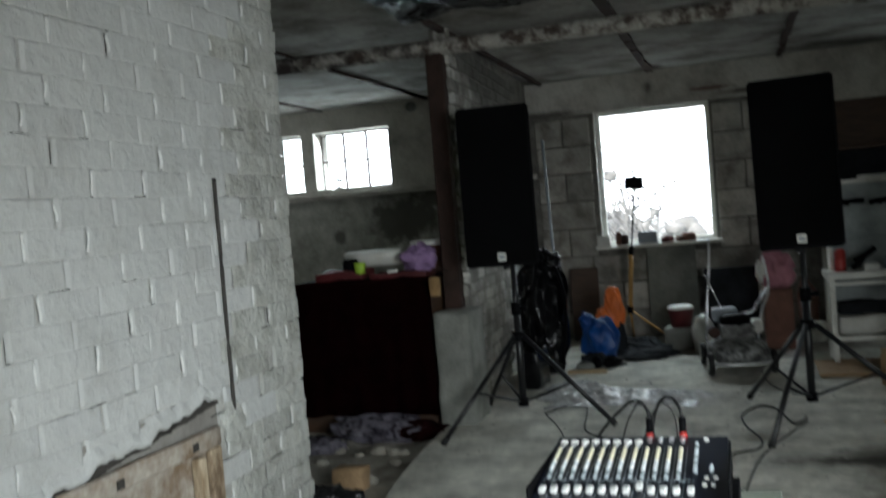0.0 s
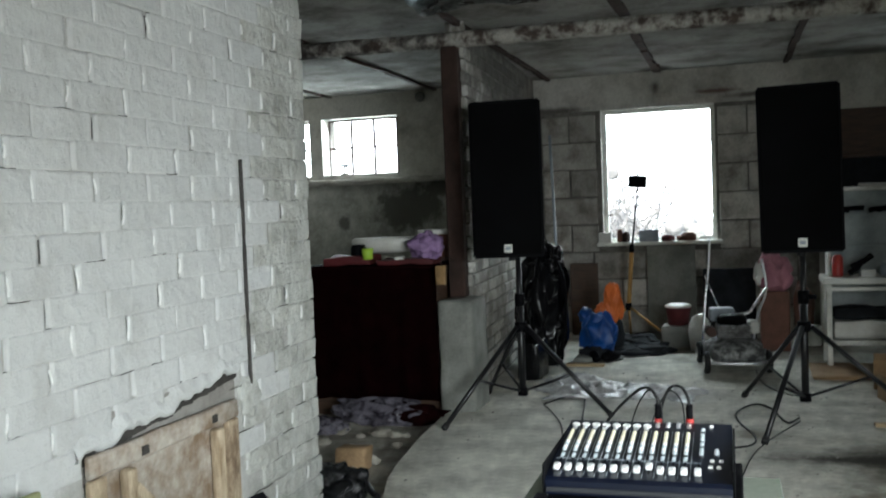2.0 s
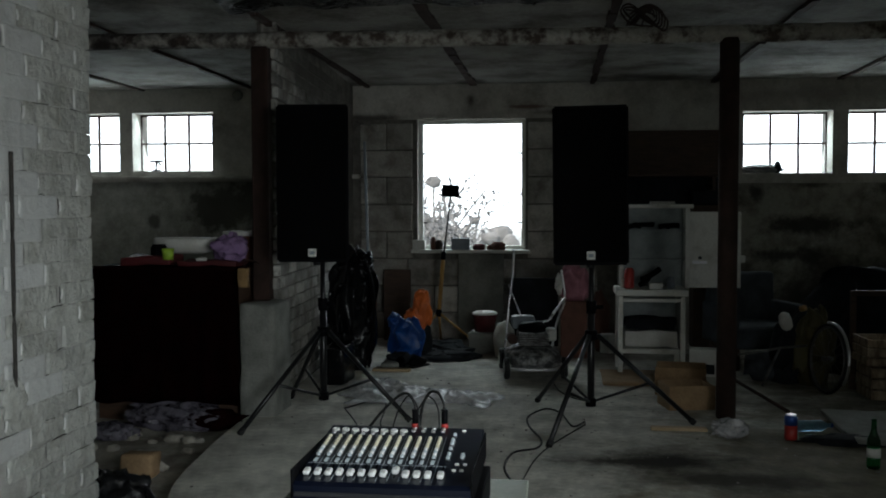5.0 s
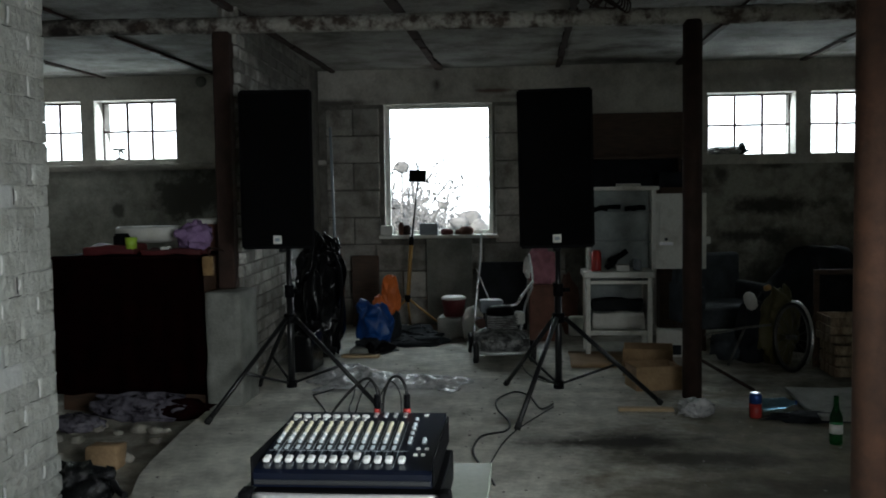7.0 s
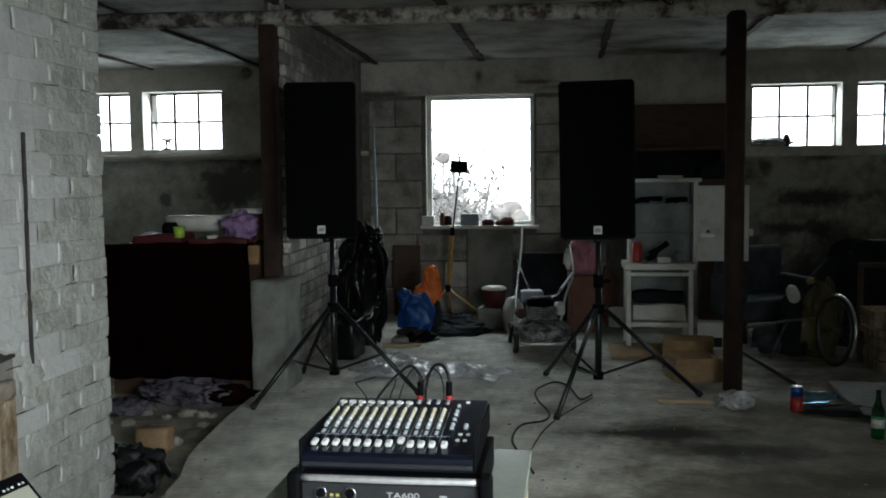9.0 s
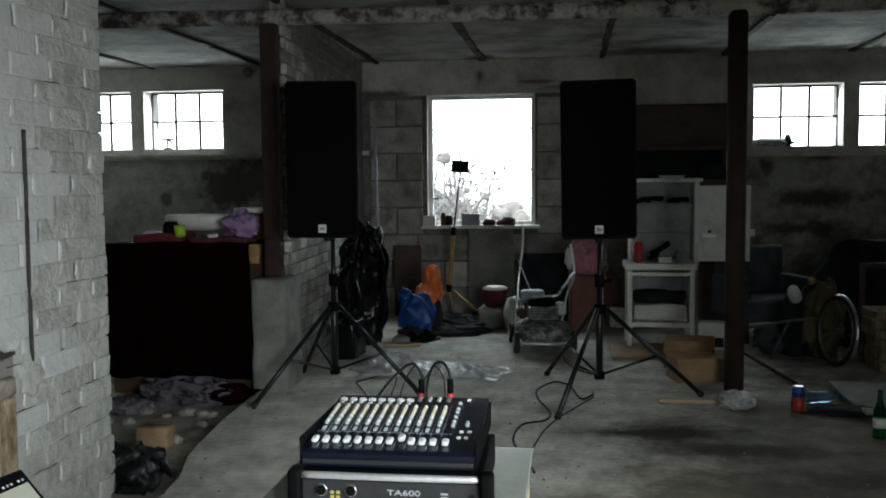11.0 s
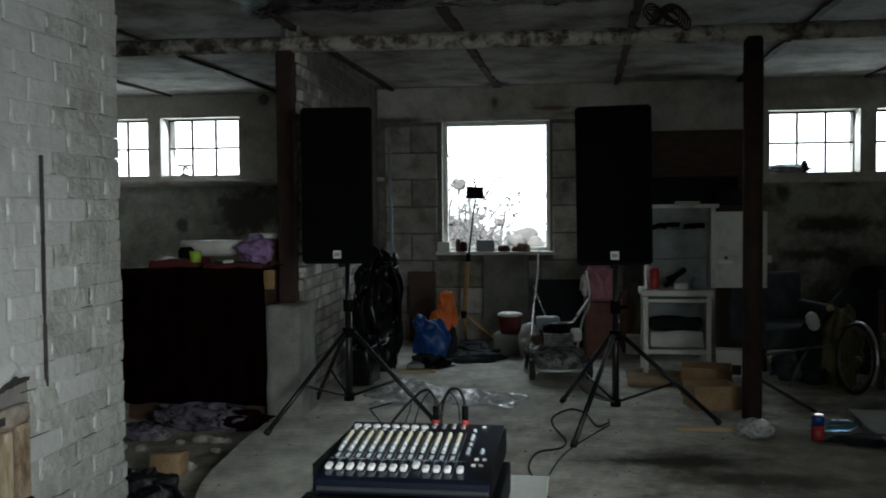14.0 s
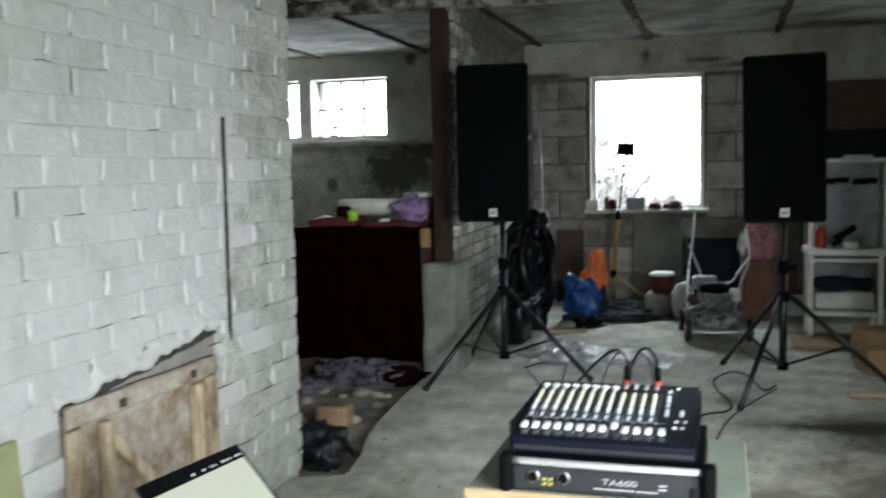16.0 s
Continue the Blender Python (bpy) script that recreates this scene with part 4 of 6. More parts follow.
for i in range(26):
    x, y, r = random.uniform(-2.4, -1.58), random.uniform(3.3, 5.0), random.uniform(0.015, 0.05)
    tagged(part("rubble", lump(x, y, -0.055 + r * 0.3, r * 1.3, r, r * 0.7, 0.4, 1.5, i * 1.7, 2), "dirt"), "broken piece of masonry on earth", "rubble", "rubble on the ground")

# ---- the far end: things by the partition ----
bg = thing("garment_bag", "bulging glossy black bag leaning on a partition", "bag")
part("bag", lump(-1.28, 7.15, 0.45, 0.2, 0.24, 0.5, 0.5, 2.6, 3, 5, flat=0.0), "bag_black", bg)
part("bag_top", lump(-1.26, 7.17, 0.86, 0.15, 0.17, 0.16, 0.5, 3, 8, 4), "bag_black", bg)
part("strap", tube([(-1.12, 6.95, 0.9), (-1.05, 6.9, 0.7), (-1.06, 6.92, 0.4), (-1.12, 6.95, 0.12)], 0.012), "black", bg)
tagged(part("mop_handle", rod((-1.27, 7.62, 1.97), (-1.2, 7.5, 0.0), 0.013), "grey_plastic"), "pale metal pole leaning in a corner", "pole")
tagged(part("carrying_case", rumple(box(-1.35, -1.18, 6.35, 6.75, 0.0, 0.3, 0.03, seg=2), 0.02, 5, 4, cuts=2), "bag_black"), "low dark fabric case on concrete", "case")
tagged(part("board", box(-1.34, -1.06, 8.9, 8.93, 0.0, 0.74, 0.004), "dark_wood"), "dark red-brown board against a block wall", "board")
tagged(part("board", box(-0.57, -0.1, 8.96, 9.0, 0.02, 0.9, 0.004), "cement"), "grey cement sheet leaning under a window", "board")

bl = thing("refuse_sack", "knotted blue plastic sack on the floor", "sack")
part("sack", lump(-0.87, 7.5, 0.19, 0.155, 0.15, 0.21, 0.3, 2.2, 3, 4, flat=0.0), "blue", bl)
part("neck", lump(-0.98, 7.5, 0.38, 0.06, 0.06, 0.07, 0.5, 3, 6, 3), "blue", bl)
tagged(part("rag", lump(-0.9, 7.42, 0.06, 0.12, 0.08, 0.07, 0.5, 2.5, 4, 3, flat=0.0), "dark_cloth"), "dark rag under a blue sack", "rag")
og = thing("orange_sack", "bright orange plastic sack behind a blue one", "sack")
part("sack", lump(-0.79, 7.82, 0.42, 0.09, 0.08, 0.2, 0.35, 2.2, 8, 4), "orange", og)
part("fold", lump(-0.88, 7.78, 0.34, 0.07, 0.06, 0.12, 0.45, 2.6, 2, 3), "orange", og)
part("lower_bag", lump(-0.8, 7.84, 0.16, 0.11, 0.09, 0.2, 0.35, 2.2, 5, 3, flat=0.0), "dark_cloth", og, "dark lower bag")
for x, y, a in ((-0.9, 7.32, 20), (-0.75, 7.36, -30)):
    sh = thing("shoe", "worn black shoe on the floor", "shoe", pose(x, y, 0, 0, 0, a), "pair of shoes")
    bm = bmesh.new()
    bmesh.ops.create_uvsphere(bm, u_segments=16, v_segments=10, radius=1)
    for v in bm.verts:
        v.co = Vector((v.co.x * 0.042, v.co.y * 0.12, max(0.012, 0.04 + v.co.z * (0.035 if v.co.y > 0 else 0.055))))
    part("upper", smooth(bm), "black", sh)
    part("sole", box(-0.042, 0.042, -0.12, 0.12, 0.0, 0.014, 0.006), "rubber", sh)
tagged(part("plank", box(-1.1, -0.78, 7.06, 7.15, 0.002, 0.022, 0.003), "pale_wood"), "short pale plank on the floor", "plank")
tagged(part("plank", rumple(box(-1.05, -0.9, 7.2, 7.5, 0.002, 0.05, 0.005), 0.006, 7, 3), "cement"), "broken pale block on the floor", "block")
tagged(part("tarpaulin", lump(-0.55, 7.85, 0.02, 0.3, 0.25, 0.06, 0.45, 2.4, 5, 4, flat=0.001), "dark_cloth"), "heap of dark cloth on the floor", "cloth")
tagged(part("tarpaulin", lump(-0.62, 8.3, 0.03, 0.2, 0.15, 0.07, 0.45, 2.4, 8, 4, flat=0.001), "dark_cloth"), "dark bundled tarpaulin beneath a window", "cloth")

# floodlight on a yellow tripod
fl = thing("work_light", "black floodlight on a yellow telescopic tripod", "work light")
bx, by = -0.73, 8.62
part("column", rod((bx, by, 0.3), (bx + 0.05, by, 0.92), 0.021), "yellow", fl)
part("mast", rod((bx + 0.05, by, 0.9), (bx + 0.12, by + 0.02, 1.5), 0.009), "black_steel", fl)
part("hub", rod((bx, by, 0.29), (bx, by, 0.36), 0.03), "black", fl)
part("clamp", rod((bx + 0.045, by, 0.86), (bx + 0.05, by, 0.94), 0.024), "black", fl)
for dx, dy in ((-0.3, -0.08), (0.42, -0.1), (-0.02, 0.34)):
    leg = part("leg", rod((bx, by, 0.33), (bx + dx, by + dy, 0.01), 0.012), "yellow", fl)
    part("rubber_foot", rod((bx + dx * 0.97, by + dy * 0.97, 0.0), (bx + dx, by + dy, 0.03), 0.016), "rubber", leg)
hd = part("lamp_head", box(-0.085, 0.085, -0.03, 0.03, -0.06, 0.06, 0.012, seg=2), "black", fl)
hd.matrix_basis = pose(bx + 0.12, by, 1.545, 0, 4, 12)
part("bracket", tube([(0.0, 0, 0.05), (0.0, 0.01, 0.09), (-0.02, 0.01, 0.12), (-0.005, 0.01, 0.14)], 0.009), "black", hd)
part("side_bolt", rod((0.08, 0, -0.04), (0.125, 0.01, -0.06), 0.008), "black", hd)

# things on the sill
def sill_thing(name, label, category, x, w, h, material, kind_box=False):
    y = D - 0.03
    if kind_box:
        return tagged(part(name, box(x - w / 2, x + w / 2, y - 0.04, y + 0.04, 0.943, 0.943 + h, 0.004), material), label, category)
    return tagged(part(name, lathe([(w * 0.46, 0), (w / 2, 0.01), (w / 2, h * 0.75), (w * 0.35, h * 0.88), (w * 0.35, h), (0.005, h)], 16, at=(x, y, 0.943)), material), label, category)


sill_thing("carton", "small white carton on a window sill", "carton", -0.99, 0.13, 0.1, "white_plastic", True)
sill_thing("jar", "small dark jar on a window sill", "jar", -0.84, 0.06, 0.13, "brown")
sill_thing("tin", "dull brown tin on a window sill", "tin", -0.78, 0.08, 0.1, "rust")
sill_thing("storage_tin", "grey box on a window sill", "box", -0.55, 0.19, 0.12, "grey_plastic", True)
sill_thing("bowl", "dark red bowl on a window sill", "bowl", -0.36, 0.13, 0.06, "maroon")
sill_thing("pot", "reddish clay pot on a window sill", "pot", -0.16, 0.15, 0.08, "brown")
sill_thing("pot", "small clay pot on a window sill", "pot", -0.24, 0.08, 0.05, "brown")

# pail on a stone block, mower, boards
tagged(part("stone_block", rumple(box(-0.38, -0.1, 8.1, 8.4, 0.0, 0.2, 0.02, seg=2), 0.02, 6, 2, cuts=3), "cement"), "rough pale stone block on the floor", "block")
pl = thing("pail", "dark red pail with a white lid", "pail")
part("pail_body", lathe([(0.09, 0), (0.115, 0.15), (0.118, 0.16)], 24, at=(-0.235, 8.2, 0.205)), "maroon", pl)
part("lid", lathe([(0.12, 0), (0.12, 0.015), (0.09, 0.03), (0.01, 0.034)], 24, at=(-0.235, 8.2, 0.366)), "white_plastic", pl)
tagged(part("sack", lump(-0.04, 8.0, 0.14, 0.1, 0.1, 0.17, 0.35, 2, 4, 3, flat=0), "white_plastic"), "small dusty white sack", "sack")

mw = thing("lawn_mower", "dusty grey lawn mower with a folding tube handle", "lawn mower", pose(0.24, 7.1, 0, 0, 0, 8))
bm = lathe([(0.25, 0.1), (0.27, 0.12), (0.26, 0.2), (0.17, 0.24), (0.1, 0.25)], 24)
for v in bm.verts:
    v.co.x *= 0.85
    v.co.y *= 1.15
part("deck", bm, "engine", mw)
for x in (-0.23, 0.23):
    for y in (-0.24, 0.26):
        w = part("wheel", lathe([(0.02, -0.02), (0.075, -0.022), (0.088, -0.015), (0.088, 0.015), (0.075, 0.022), (0.02, 0.02)], 20), "rubber", mw)
        w.matrix_basis = pose(x, y, 0.09, 0, 90, 0)
        part("hub_cap", lathe([(0.05, -0.024), (0.05, 0.024), (0.02, 0.026)], 14), "white_plastic", w)
part("engine_block", box(-0.12, 0.12, -0.12, 0.12, 0.25, 0.36, 0.02, seg=2), "engine", mw)
part("starter_cover", lathe([(0.115, 0.36), (0.115, 0.4), (0.09, 0.43), (0.02, 0.435)], 20), "black", mw)
part("fuel_tank", box(-0.16, 0.04, 0.1, 0.24, 0.36, 0.47, 0.03, seg=2), "grey_plastic", mw)
part("air_filter", box(0.12, 0.2, -0.06, 0.08, 0.28, 0.38, 0.015), "white_plastic", mw)
for k in range(5):
    part("cooling_fin", box(-0.128, 0.128, -0.135, -0.121, 0.262 + k * 0.019, 0.272 + k * 0.019, 0.002), "dull_steel", mw)
part("muffler", rod((-0.17, -0.1, 0.3), (-0.17, 0.06, 0.3), 0.04, n=14), "rust", mw)
part("front_plate", rumple(box(-0.2, 0.2, -0.315, -0.3, 0.1, 0.2, 0.006), 0.006, 9, 2, cuts=2), "engine", mw, "scuffed grey front plate")
part("side_vent", box(-0.262, -0.25, -0.14, 0.1, 0.12, 0.2, 0.004), "black", mw)
part("front_rail", tube([(-0.22, -0.3, 0.1), (-0.1, -0.33, 0.09), (0.1, -0.33, 0.09), (0.22, -0.3, 0.1)], 0.014), "chrome", mw)
part("handle", tube([(-0.2, 0.26, 0.16), (-0.17, 0.3, 0.5), (-0.13, 0.34, 0.8), (-0.12, 0.34, 1.02)], 0.011), "chrome", mw)
part("handle", tube([(0.2, 0.26, 0.16), (0.24, 0.24, 0.4), (0.3, 0.2, 0.6), (0.27, 0.2, 0.85)], 0.011), "chrome", mw)
part("handle_brace", rod((-0.17, 0.3, 0.72), (-0.05, 0.3, 0.42), 0.006), "chrome", mw)
part("cable_guard", tube([(0.02, 0.1, 0.42), (0.14, 0.1, 0.43), (0.2, 0.12, 0.5), (0.3, 0.16, 0.62)], 0.012), "chrome", mw)
tagged(part("board", box(-0.02, 0.46, 8.66, 8.7, 0.0, 0.68, 0.005), "dark_cloth"), "dark board standing against a block wall", "board")

cu = thing("cupboard", "narrow brown wooden box standing on end", "box")
part("carcass", box(0.48, 0.72, 7.95, 8.25, 0.0, 0.52, 0.006), "brown", cu)
part("front", box(0.49, 0.71, 7.938, 7.949, 0.02, 0.5, 0.003), "brown", cu)
tagged(part("jacket", lump(0.6, 8.08, 0.66, 0.15, 0.14, 0.2, 0.4, 2, 6, 4, flat=0.522), "pink"), "dusty pink jacket heaped on a brown box", "jacket")
tagged(part("paper_bag", lump(0.47, 8.0, 0.68, 0.04, 0.05, 0.1, 0.4, 2, 3, 3), "white_plastic"), "scrap of white paper hanging by a jacket", "paper")
tagged(part("sack", lump(0.86, 8.4, 0.28, 0.09, 0.1, 0.28, 0.35, 2, 2, 3, flat=0.0), "brown"), "brown sack leaning against a wall", "sack")
tagged(part("paint_can", lathe([(0.07, 0), (0.072, 0.005), (0.072, 0.17), (0.066, 0.175), (0.01, 0.176)], 20, at=(0.92, 8.2, 0.02)), "white_plastic"), "white plastic paint can on the floor", "can")

for i, (x, y, w, d, a) in enumerate(((-0.78, 6.05, 0.62, 0.5, 15), (-0.3, 6.0, 0.6, 0.42, -10), (-0.95, 6.45, 0.4, 0.3, 40))):
    bm = bmesh.new()
    bmesh.ops.create_grid(bm, x_segments=34, y_segments=26, size=0.5, matrix=Matrix.Diagonal((w, d, 1, 1)))
    for v in bm.verts:
        p = v.co.copy()
        r = max(abs(p.x) / w, abs(p.y) / d) * 2
        crest = 1 - abs(noise.noise(Vector((p.x * 7 + i * 9, p.y * 9, 3))) * 2.2)
        v.co.z = 0.004 + max(0.0, 0.06 * crest * (1.1 - r * r) + 0.012 * noise.noise(p * 26 + Vector((i, 0, 0))))
        v.co.x *= 1 + 0.35 * noise.noise(Vector((p.y * 5, i, 0)))
        v.co.y *= 1 + 0.45 * noise.noise(Vector((p.x * 5, i, 7)))
    bmesh.ops.solidify(bm, geom=bm.faces[:], thickness=0.002)
    tagged(part("plastic_film", smooth(bm), "pale_film"), "crumpled sheet of clear film on concrete", "plastic film", "film sheets on the floor").matrix_basis = pose(x, y, 0.003, 0, 0, a)
bm = bmesh.new()
for i in range(420):
    x, y, r = random.uniform(-1.4, 3.2), random.uniform(2.8, 8.6), random.uniform(0.002, 0.007)
    box(x - r, x + r * random.uniform(0.6, 1.6), y - r, y + r, 0.0, r * random.uniform(0.3, 0.9), bm=bm, jitter=r * 0.4)
tagged(part("floor_grit", bm, "mortar"), "scattered crumbs of mortar on a concrete floor", "grit", kind="stuff")

# ---- white kitchen dresser ----
dr = thing("dresser", "old white-painted kitchen dresser with one door open", "dresser")
X0, X1, Y0, Y1 = 0.945, 1.487, 7.15, 7.54
for x in (X0, X1 - 0.04):
    part("post", box(x, x + 0.04, Y0, Y0 + 0.04, 0.0, 0.65, 0.004), "enamel", dr)
    part("back_post", box(x, x + 0.04, Y1 - 0.04, Y1, 0.0, 0.65, 0.004), "enamel", dr)
    part("side_panel", box(x + 0.01, x + 0.03, Y0 + 0.04, Y1 - 0.04, 0.16, 0.64), "enamel", dr)
part("counter_top", box(X0 - 0.02, X1 + 0.02, Y0 - 0.02, Y1 + 0.02, 0.651, 0.705, 0.008), "enamel", dr)
part("rail", box(X0 + 0.04, X1 - 0.04, Y0 + 0.005, Y0 + 0.03, 0.6, 0.63, 0.003), "enamel", dr)
part("bottom_shelf", box(X0 + 0.04, X1 - 0.04, Y0 + 0.002, Y1 - 0.002, 0.175, 0.215, 0.004), "enamel", dr)
part("back_panel", box(X0 + 0.04, X1 - 0.04, Y1 - 0.02, Y1 - 0.004, 0.215, 0.65), "dresser_inside", dr)
part("upper_side", box(X0 + 0.03, X0 + 0.055, 7.34, Y1, 0.706, 1.37), "enamel", dr)
part("upper_side", box(X1 + 0.02, X1 + 0.055, 7.34, Y1, 0.706, 1.37), "enamel", dr)
part("upper_back", box(X0 + 0.055, X1 + 0.02, Y1 - 0.02, Y1 - 0.004, 0.706, 1.37), "dresser_inside", dr)
part("upper_shelf", box(X0 + 0.055, X1 + 0.02, 7.37, Y1 - 0.021, 1.175, 1.19), "dresser_inside", dr)
part("middle_shelf", box(X0 + 0.055, X1 + 0.02, 7.4, Y1 - 0.021, 0.93, 0.942), "dresser_inside", dr)
part("cornice", box(X0, X1 + 0.08, 7.31, Y1, 1.371, 1.405, 0.006), "enamel", dr)
door = part("door", box(X1 + 0.057, X1 + 0.5, 7.505, 7.53, 0.695, 1.34, 0.004), "enamel", dr, "open white-painted panel door")
part("door_panel", box(X1 + 0.11, X1 + 0.45, 7.498, 7.504, 0.77, 1.27, 0.003), "enamel", door)
part("door_handle", rod((X1 + 0.16, 7.47, 0.95), (X1 + 0.16, 7.497, 0.95), 0.014), "black_steel", door)
part("lock_plate", box(X1 + 0.1, X1 + 0.22, 7.494, 7.498, 0.9, 0.925), "aluminium", door)
part("catch", box(X1 + 0.49, X1 + 0.53, 7.475, 7.505, 0.91, 0.97, 0.003), "enamel", door)
tagged(part("linen", rumple(box(X0 + 0.05, X1 - 0.05, Y0 + 0.03, Y1 - 0.06, 0.222, 0.36, 0.03, seg=2), 0.02, 6, 3, cuts=4), "white_plastic"), "folded white linen on a dresser shelf", "linen")
tagged(part("folded_blanket", rumple(box(X0 + 0.06, X1 - 0.06, Y0 + 0.06, Y1 - 0.07, 0.365, 0.46, 0.03, seg=2), 0.03, 6, 7, cuts=4), "dark_cloth"), "folded dark blanket on a dresser shelf", "blanket")
tagged(part("tin", lathe([(0.04, 0), (0.042, 0.01), (0.042, 0.15), (0.03, 0.16), (0.03, 0.17), (0.005, 0.171)], 16, at=(1.04, 7.26, 0.706)), "red"), "faded red tin on a dresser", "tin")
tl = thing("hand_drill", "black hand tool lying on a dresser", "tool")
part("grip", tube([(1.12, 7.24, 0.73), (1.17, 7.245, 0.76), (1.2, 7.25, 0.8)], 0.022), "black", tl)
part("barrel", tube([(1.14, 7.24, 0.78), (1.22, 7.25, 0.82), (1.29, 7.26, 0.87)], 0.024), "black", tl)
tagged(part("carton", box(1.2, 1.31, 7.2, 7.28, 0.706, 0.755, 0.004), "white_plastic"), "small white carton on a dresser", "carton")
tagged(part("jar", lathe([(0.03, 0), (0.034, 0.008), (0.034, 0.07), (0.026, 0.08), (0.026, 0.095), (0.004, 0.096)], 14, at=(1.38, 7.27, 0.706)), "grey_plastic"), "small grey jar on a dresser", "jar")
for x0, x1, z in ((1.03, 1.14, 0.02), (1.1, 1.26, 0.035), (1.3, 1.38, 0.02), (1.33, 1.46, 0.03)):
    tagged(part("tool_roll", rumple(tube([(x0, 7.41, 1.191 + z), ((x0 + x1) / 2, 7.42, 1.2 + z), (x1, 7.4, 1.195 + z)], 0.02), 0.012, 14, x0), "black"), "dark rolled tools on a dresser shelf", "tools", "tools on the shelf")
tagged(part("paper_stack", rumple(box(1.22, 1.42, 7.35, 7.47, 1.407, 1.43, 0.003), 0.006, 12, 4), "white_plastic"), "loose white papers on a dresser", "paper")

wc = thing("wall_shelf", "dark brown wooden wall shelf on a plastered wall", "shelf")
part("panel", box(0.95, 2.12, 8.98, 9.02, 1.72, 2.15, 0.006), "dark_wood", wc)
part("shelf_board", box(0.95, 2.12, 8.7, 9.02, 1.68, 1.715, 0.004), "dark_wood", wc)
part("bracket", box(1.1, 1.13, 8.75, 9.01, 1.55, 1.679), "dark_wood", wc)
part("bracket", box(1.95, 1.98, 8.75, 9.01, 1.55, 1.679), "dark_wood", wc)
# near-black sheet standing for the shaded gap below the shelf
part("back_board", box(0.98, 2.1, 9.03, 9.06, 1.38, 1.69), "dark_cloth", wc)
tagged(part("storage_box", box(1.75, 2.02, 8.45, 8.72, 1.4, 1.54, 0.006), "dark_cloth"), "dark box behind a white dresser", "box").location.y += 0.2
tagged(part("bracket_stand", box(1.76, 2.0, 8.66, 8.9, 0.0, 1.398, 0.006), "dark_wood"), "tall dark wooden case against a wall", "case")

# floor boxes near the post
def carton(x, y, w, d, h, a, label):
    c = thing("cardboard_box", label, "box", pose(x, y, 0, 0, 0, a), "cardboard boxes by the post")
    t = 0.006
    part("bottom", box(-w / 2, w / 2, -d / 2, d / 2, 0.001, t), "cardboard", c)
    for b in (box(-w / 2, w / 2, -d / 2, -d / 2 + t, t, h), box(-w / 2, w / 2, d / 2 - t, d / 2, t, h), box(-w / 2, -w / 2 + t, -d / 2 + t, d / 2 - t, t, h), box(w / 2 - t, w / 2, -d / 2 + t, d / 2 - t, t, h)):
        part("side", b, "cardboard", c)
    for s in (-1, 1):
        f = part("flap", box(-w / 2, w / 2, 0, d * 0.45, 0, t), "cardboard", c)
        f.matrix_basis = pose(0, s * d / 2, h, 0, 0, 180 if s > 0 else 0) @ pose(0, 0, 0, -25 - 10 * s)
    return c


carton(1.33, 5.95, 0.32, 0.26, 0.16, 12, "open squashed cardboard box by a post")
carton(1.36, 6.45, 0.36, 0.3, 0.2, -8, "low open cardboard box on the floor")
tagged(part("flat_cardboard", rumple(box(0.8, 1.3, 6.6, 7.3, 0.002, 0.012), 0.01, 5, 2, cuts=3), "cardboard"), "flattened cardboard sheet on the floor", "cardboard").location.z = 0.006
tagged(part("flat_cardboard", rumple(box(1.2, 1.62, 6.72, 7.1, 0.002, 0.012), 0.012, 4, 6, cuts=3), "cardboard"), "torn flattened cardboard on concrete", "cardboard").location.z = 0.008
pk = thing("printed_carton", "white and blue printed carton on the floor", "carton", pose(1.66, 7.2, 0, 0, 0, -10))
part("carton", box(-0.13, 0.13, -0.07, 0.07, 0, 0.22, 0.004), "white_plastic", pk)
part("print", box(-0.09, 0.07, -0.074, -0.0705, 0.02, 0.1), "dark_cloth", pk, "dark printed shape")
part("side_print", box(0.08, 0.128, -0.0745, -0.0705, 0.01, 0.21), "navy", pk, "dark blue printed band")
tagged(part("plank", box(1.02, 1.36, 5.2, 5.26, 0.002, 0.022, 0.003), "pale_wood"), "short pale timber offcut by a post", "plank")
tagged(part("plastic_bag", lump(1.47, 5.1, 0.05, 0.1, 0.07, 0.06, 0.45, 3, 2, 4, flat=0.001), "pale_film"), "crumpled clear plastic bag by a post", "bag")
cn = thing("drink_can", "red and dark blue drink can on the floor", "can", pose(1.82, 5.08, 0) @ Matrix.Scale(0.88, 4))
part("can", lathe([(0.036, 0), (0.042, 0.01), (0.042, 0.1), (0.01, 0.1)], 20), "red", cn)
part("upper_band", lathe([(0.0425, 0.1), (0.0425, 0.15), (0.034, 0.165), (0.01, 0.165)], 20), "tin_blue", cn)
part("rim", lathe([(0.036, 0.166), (0.036, 0.172), (0.03, 0.172), (0.005, 0.169)], 20), "chrome", cn)
bt = thing("water_bottle", "blue plastic water bottle lying on concrete", "bottle", pose(2.0, 5.3, 0.036, 0, 90, 12) @ Matrix.Scale(0.7, 4))
part("bottle", lathe([(0.03, -0.14), (0.05, -0.13), (0.05, -0.03), (0.045, -0.01), (0.05, 0.01), (0.05, 0.08), (0.018, 0.14), (0.018, 0.165)], 18), "blue_plastic", bt)
part("cap", lathe([(0.02, 0.166), (0.02, 0.185), (0.005, 0.186)], 14), "tin_blue", bt)
gb = thing("beer_bottle", "green glass bottle with a pale label", "bottle", pose(2.1, 4.5, 0))
part("bottle", lathe([(0.03, 0), (0.034, 0.01), (0.034, 0.15), (0.015, 0.2), (0.013, 0.25), (0.014, 0.26)], 18), "green_glass", gb)
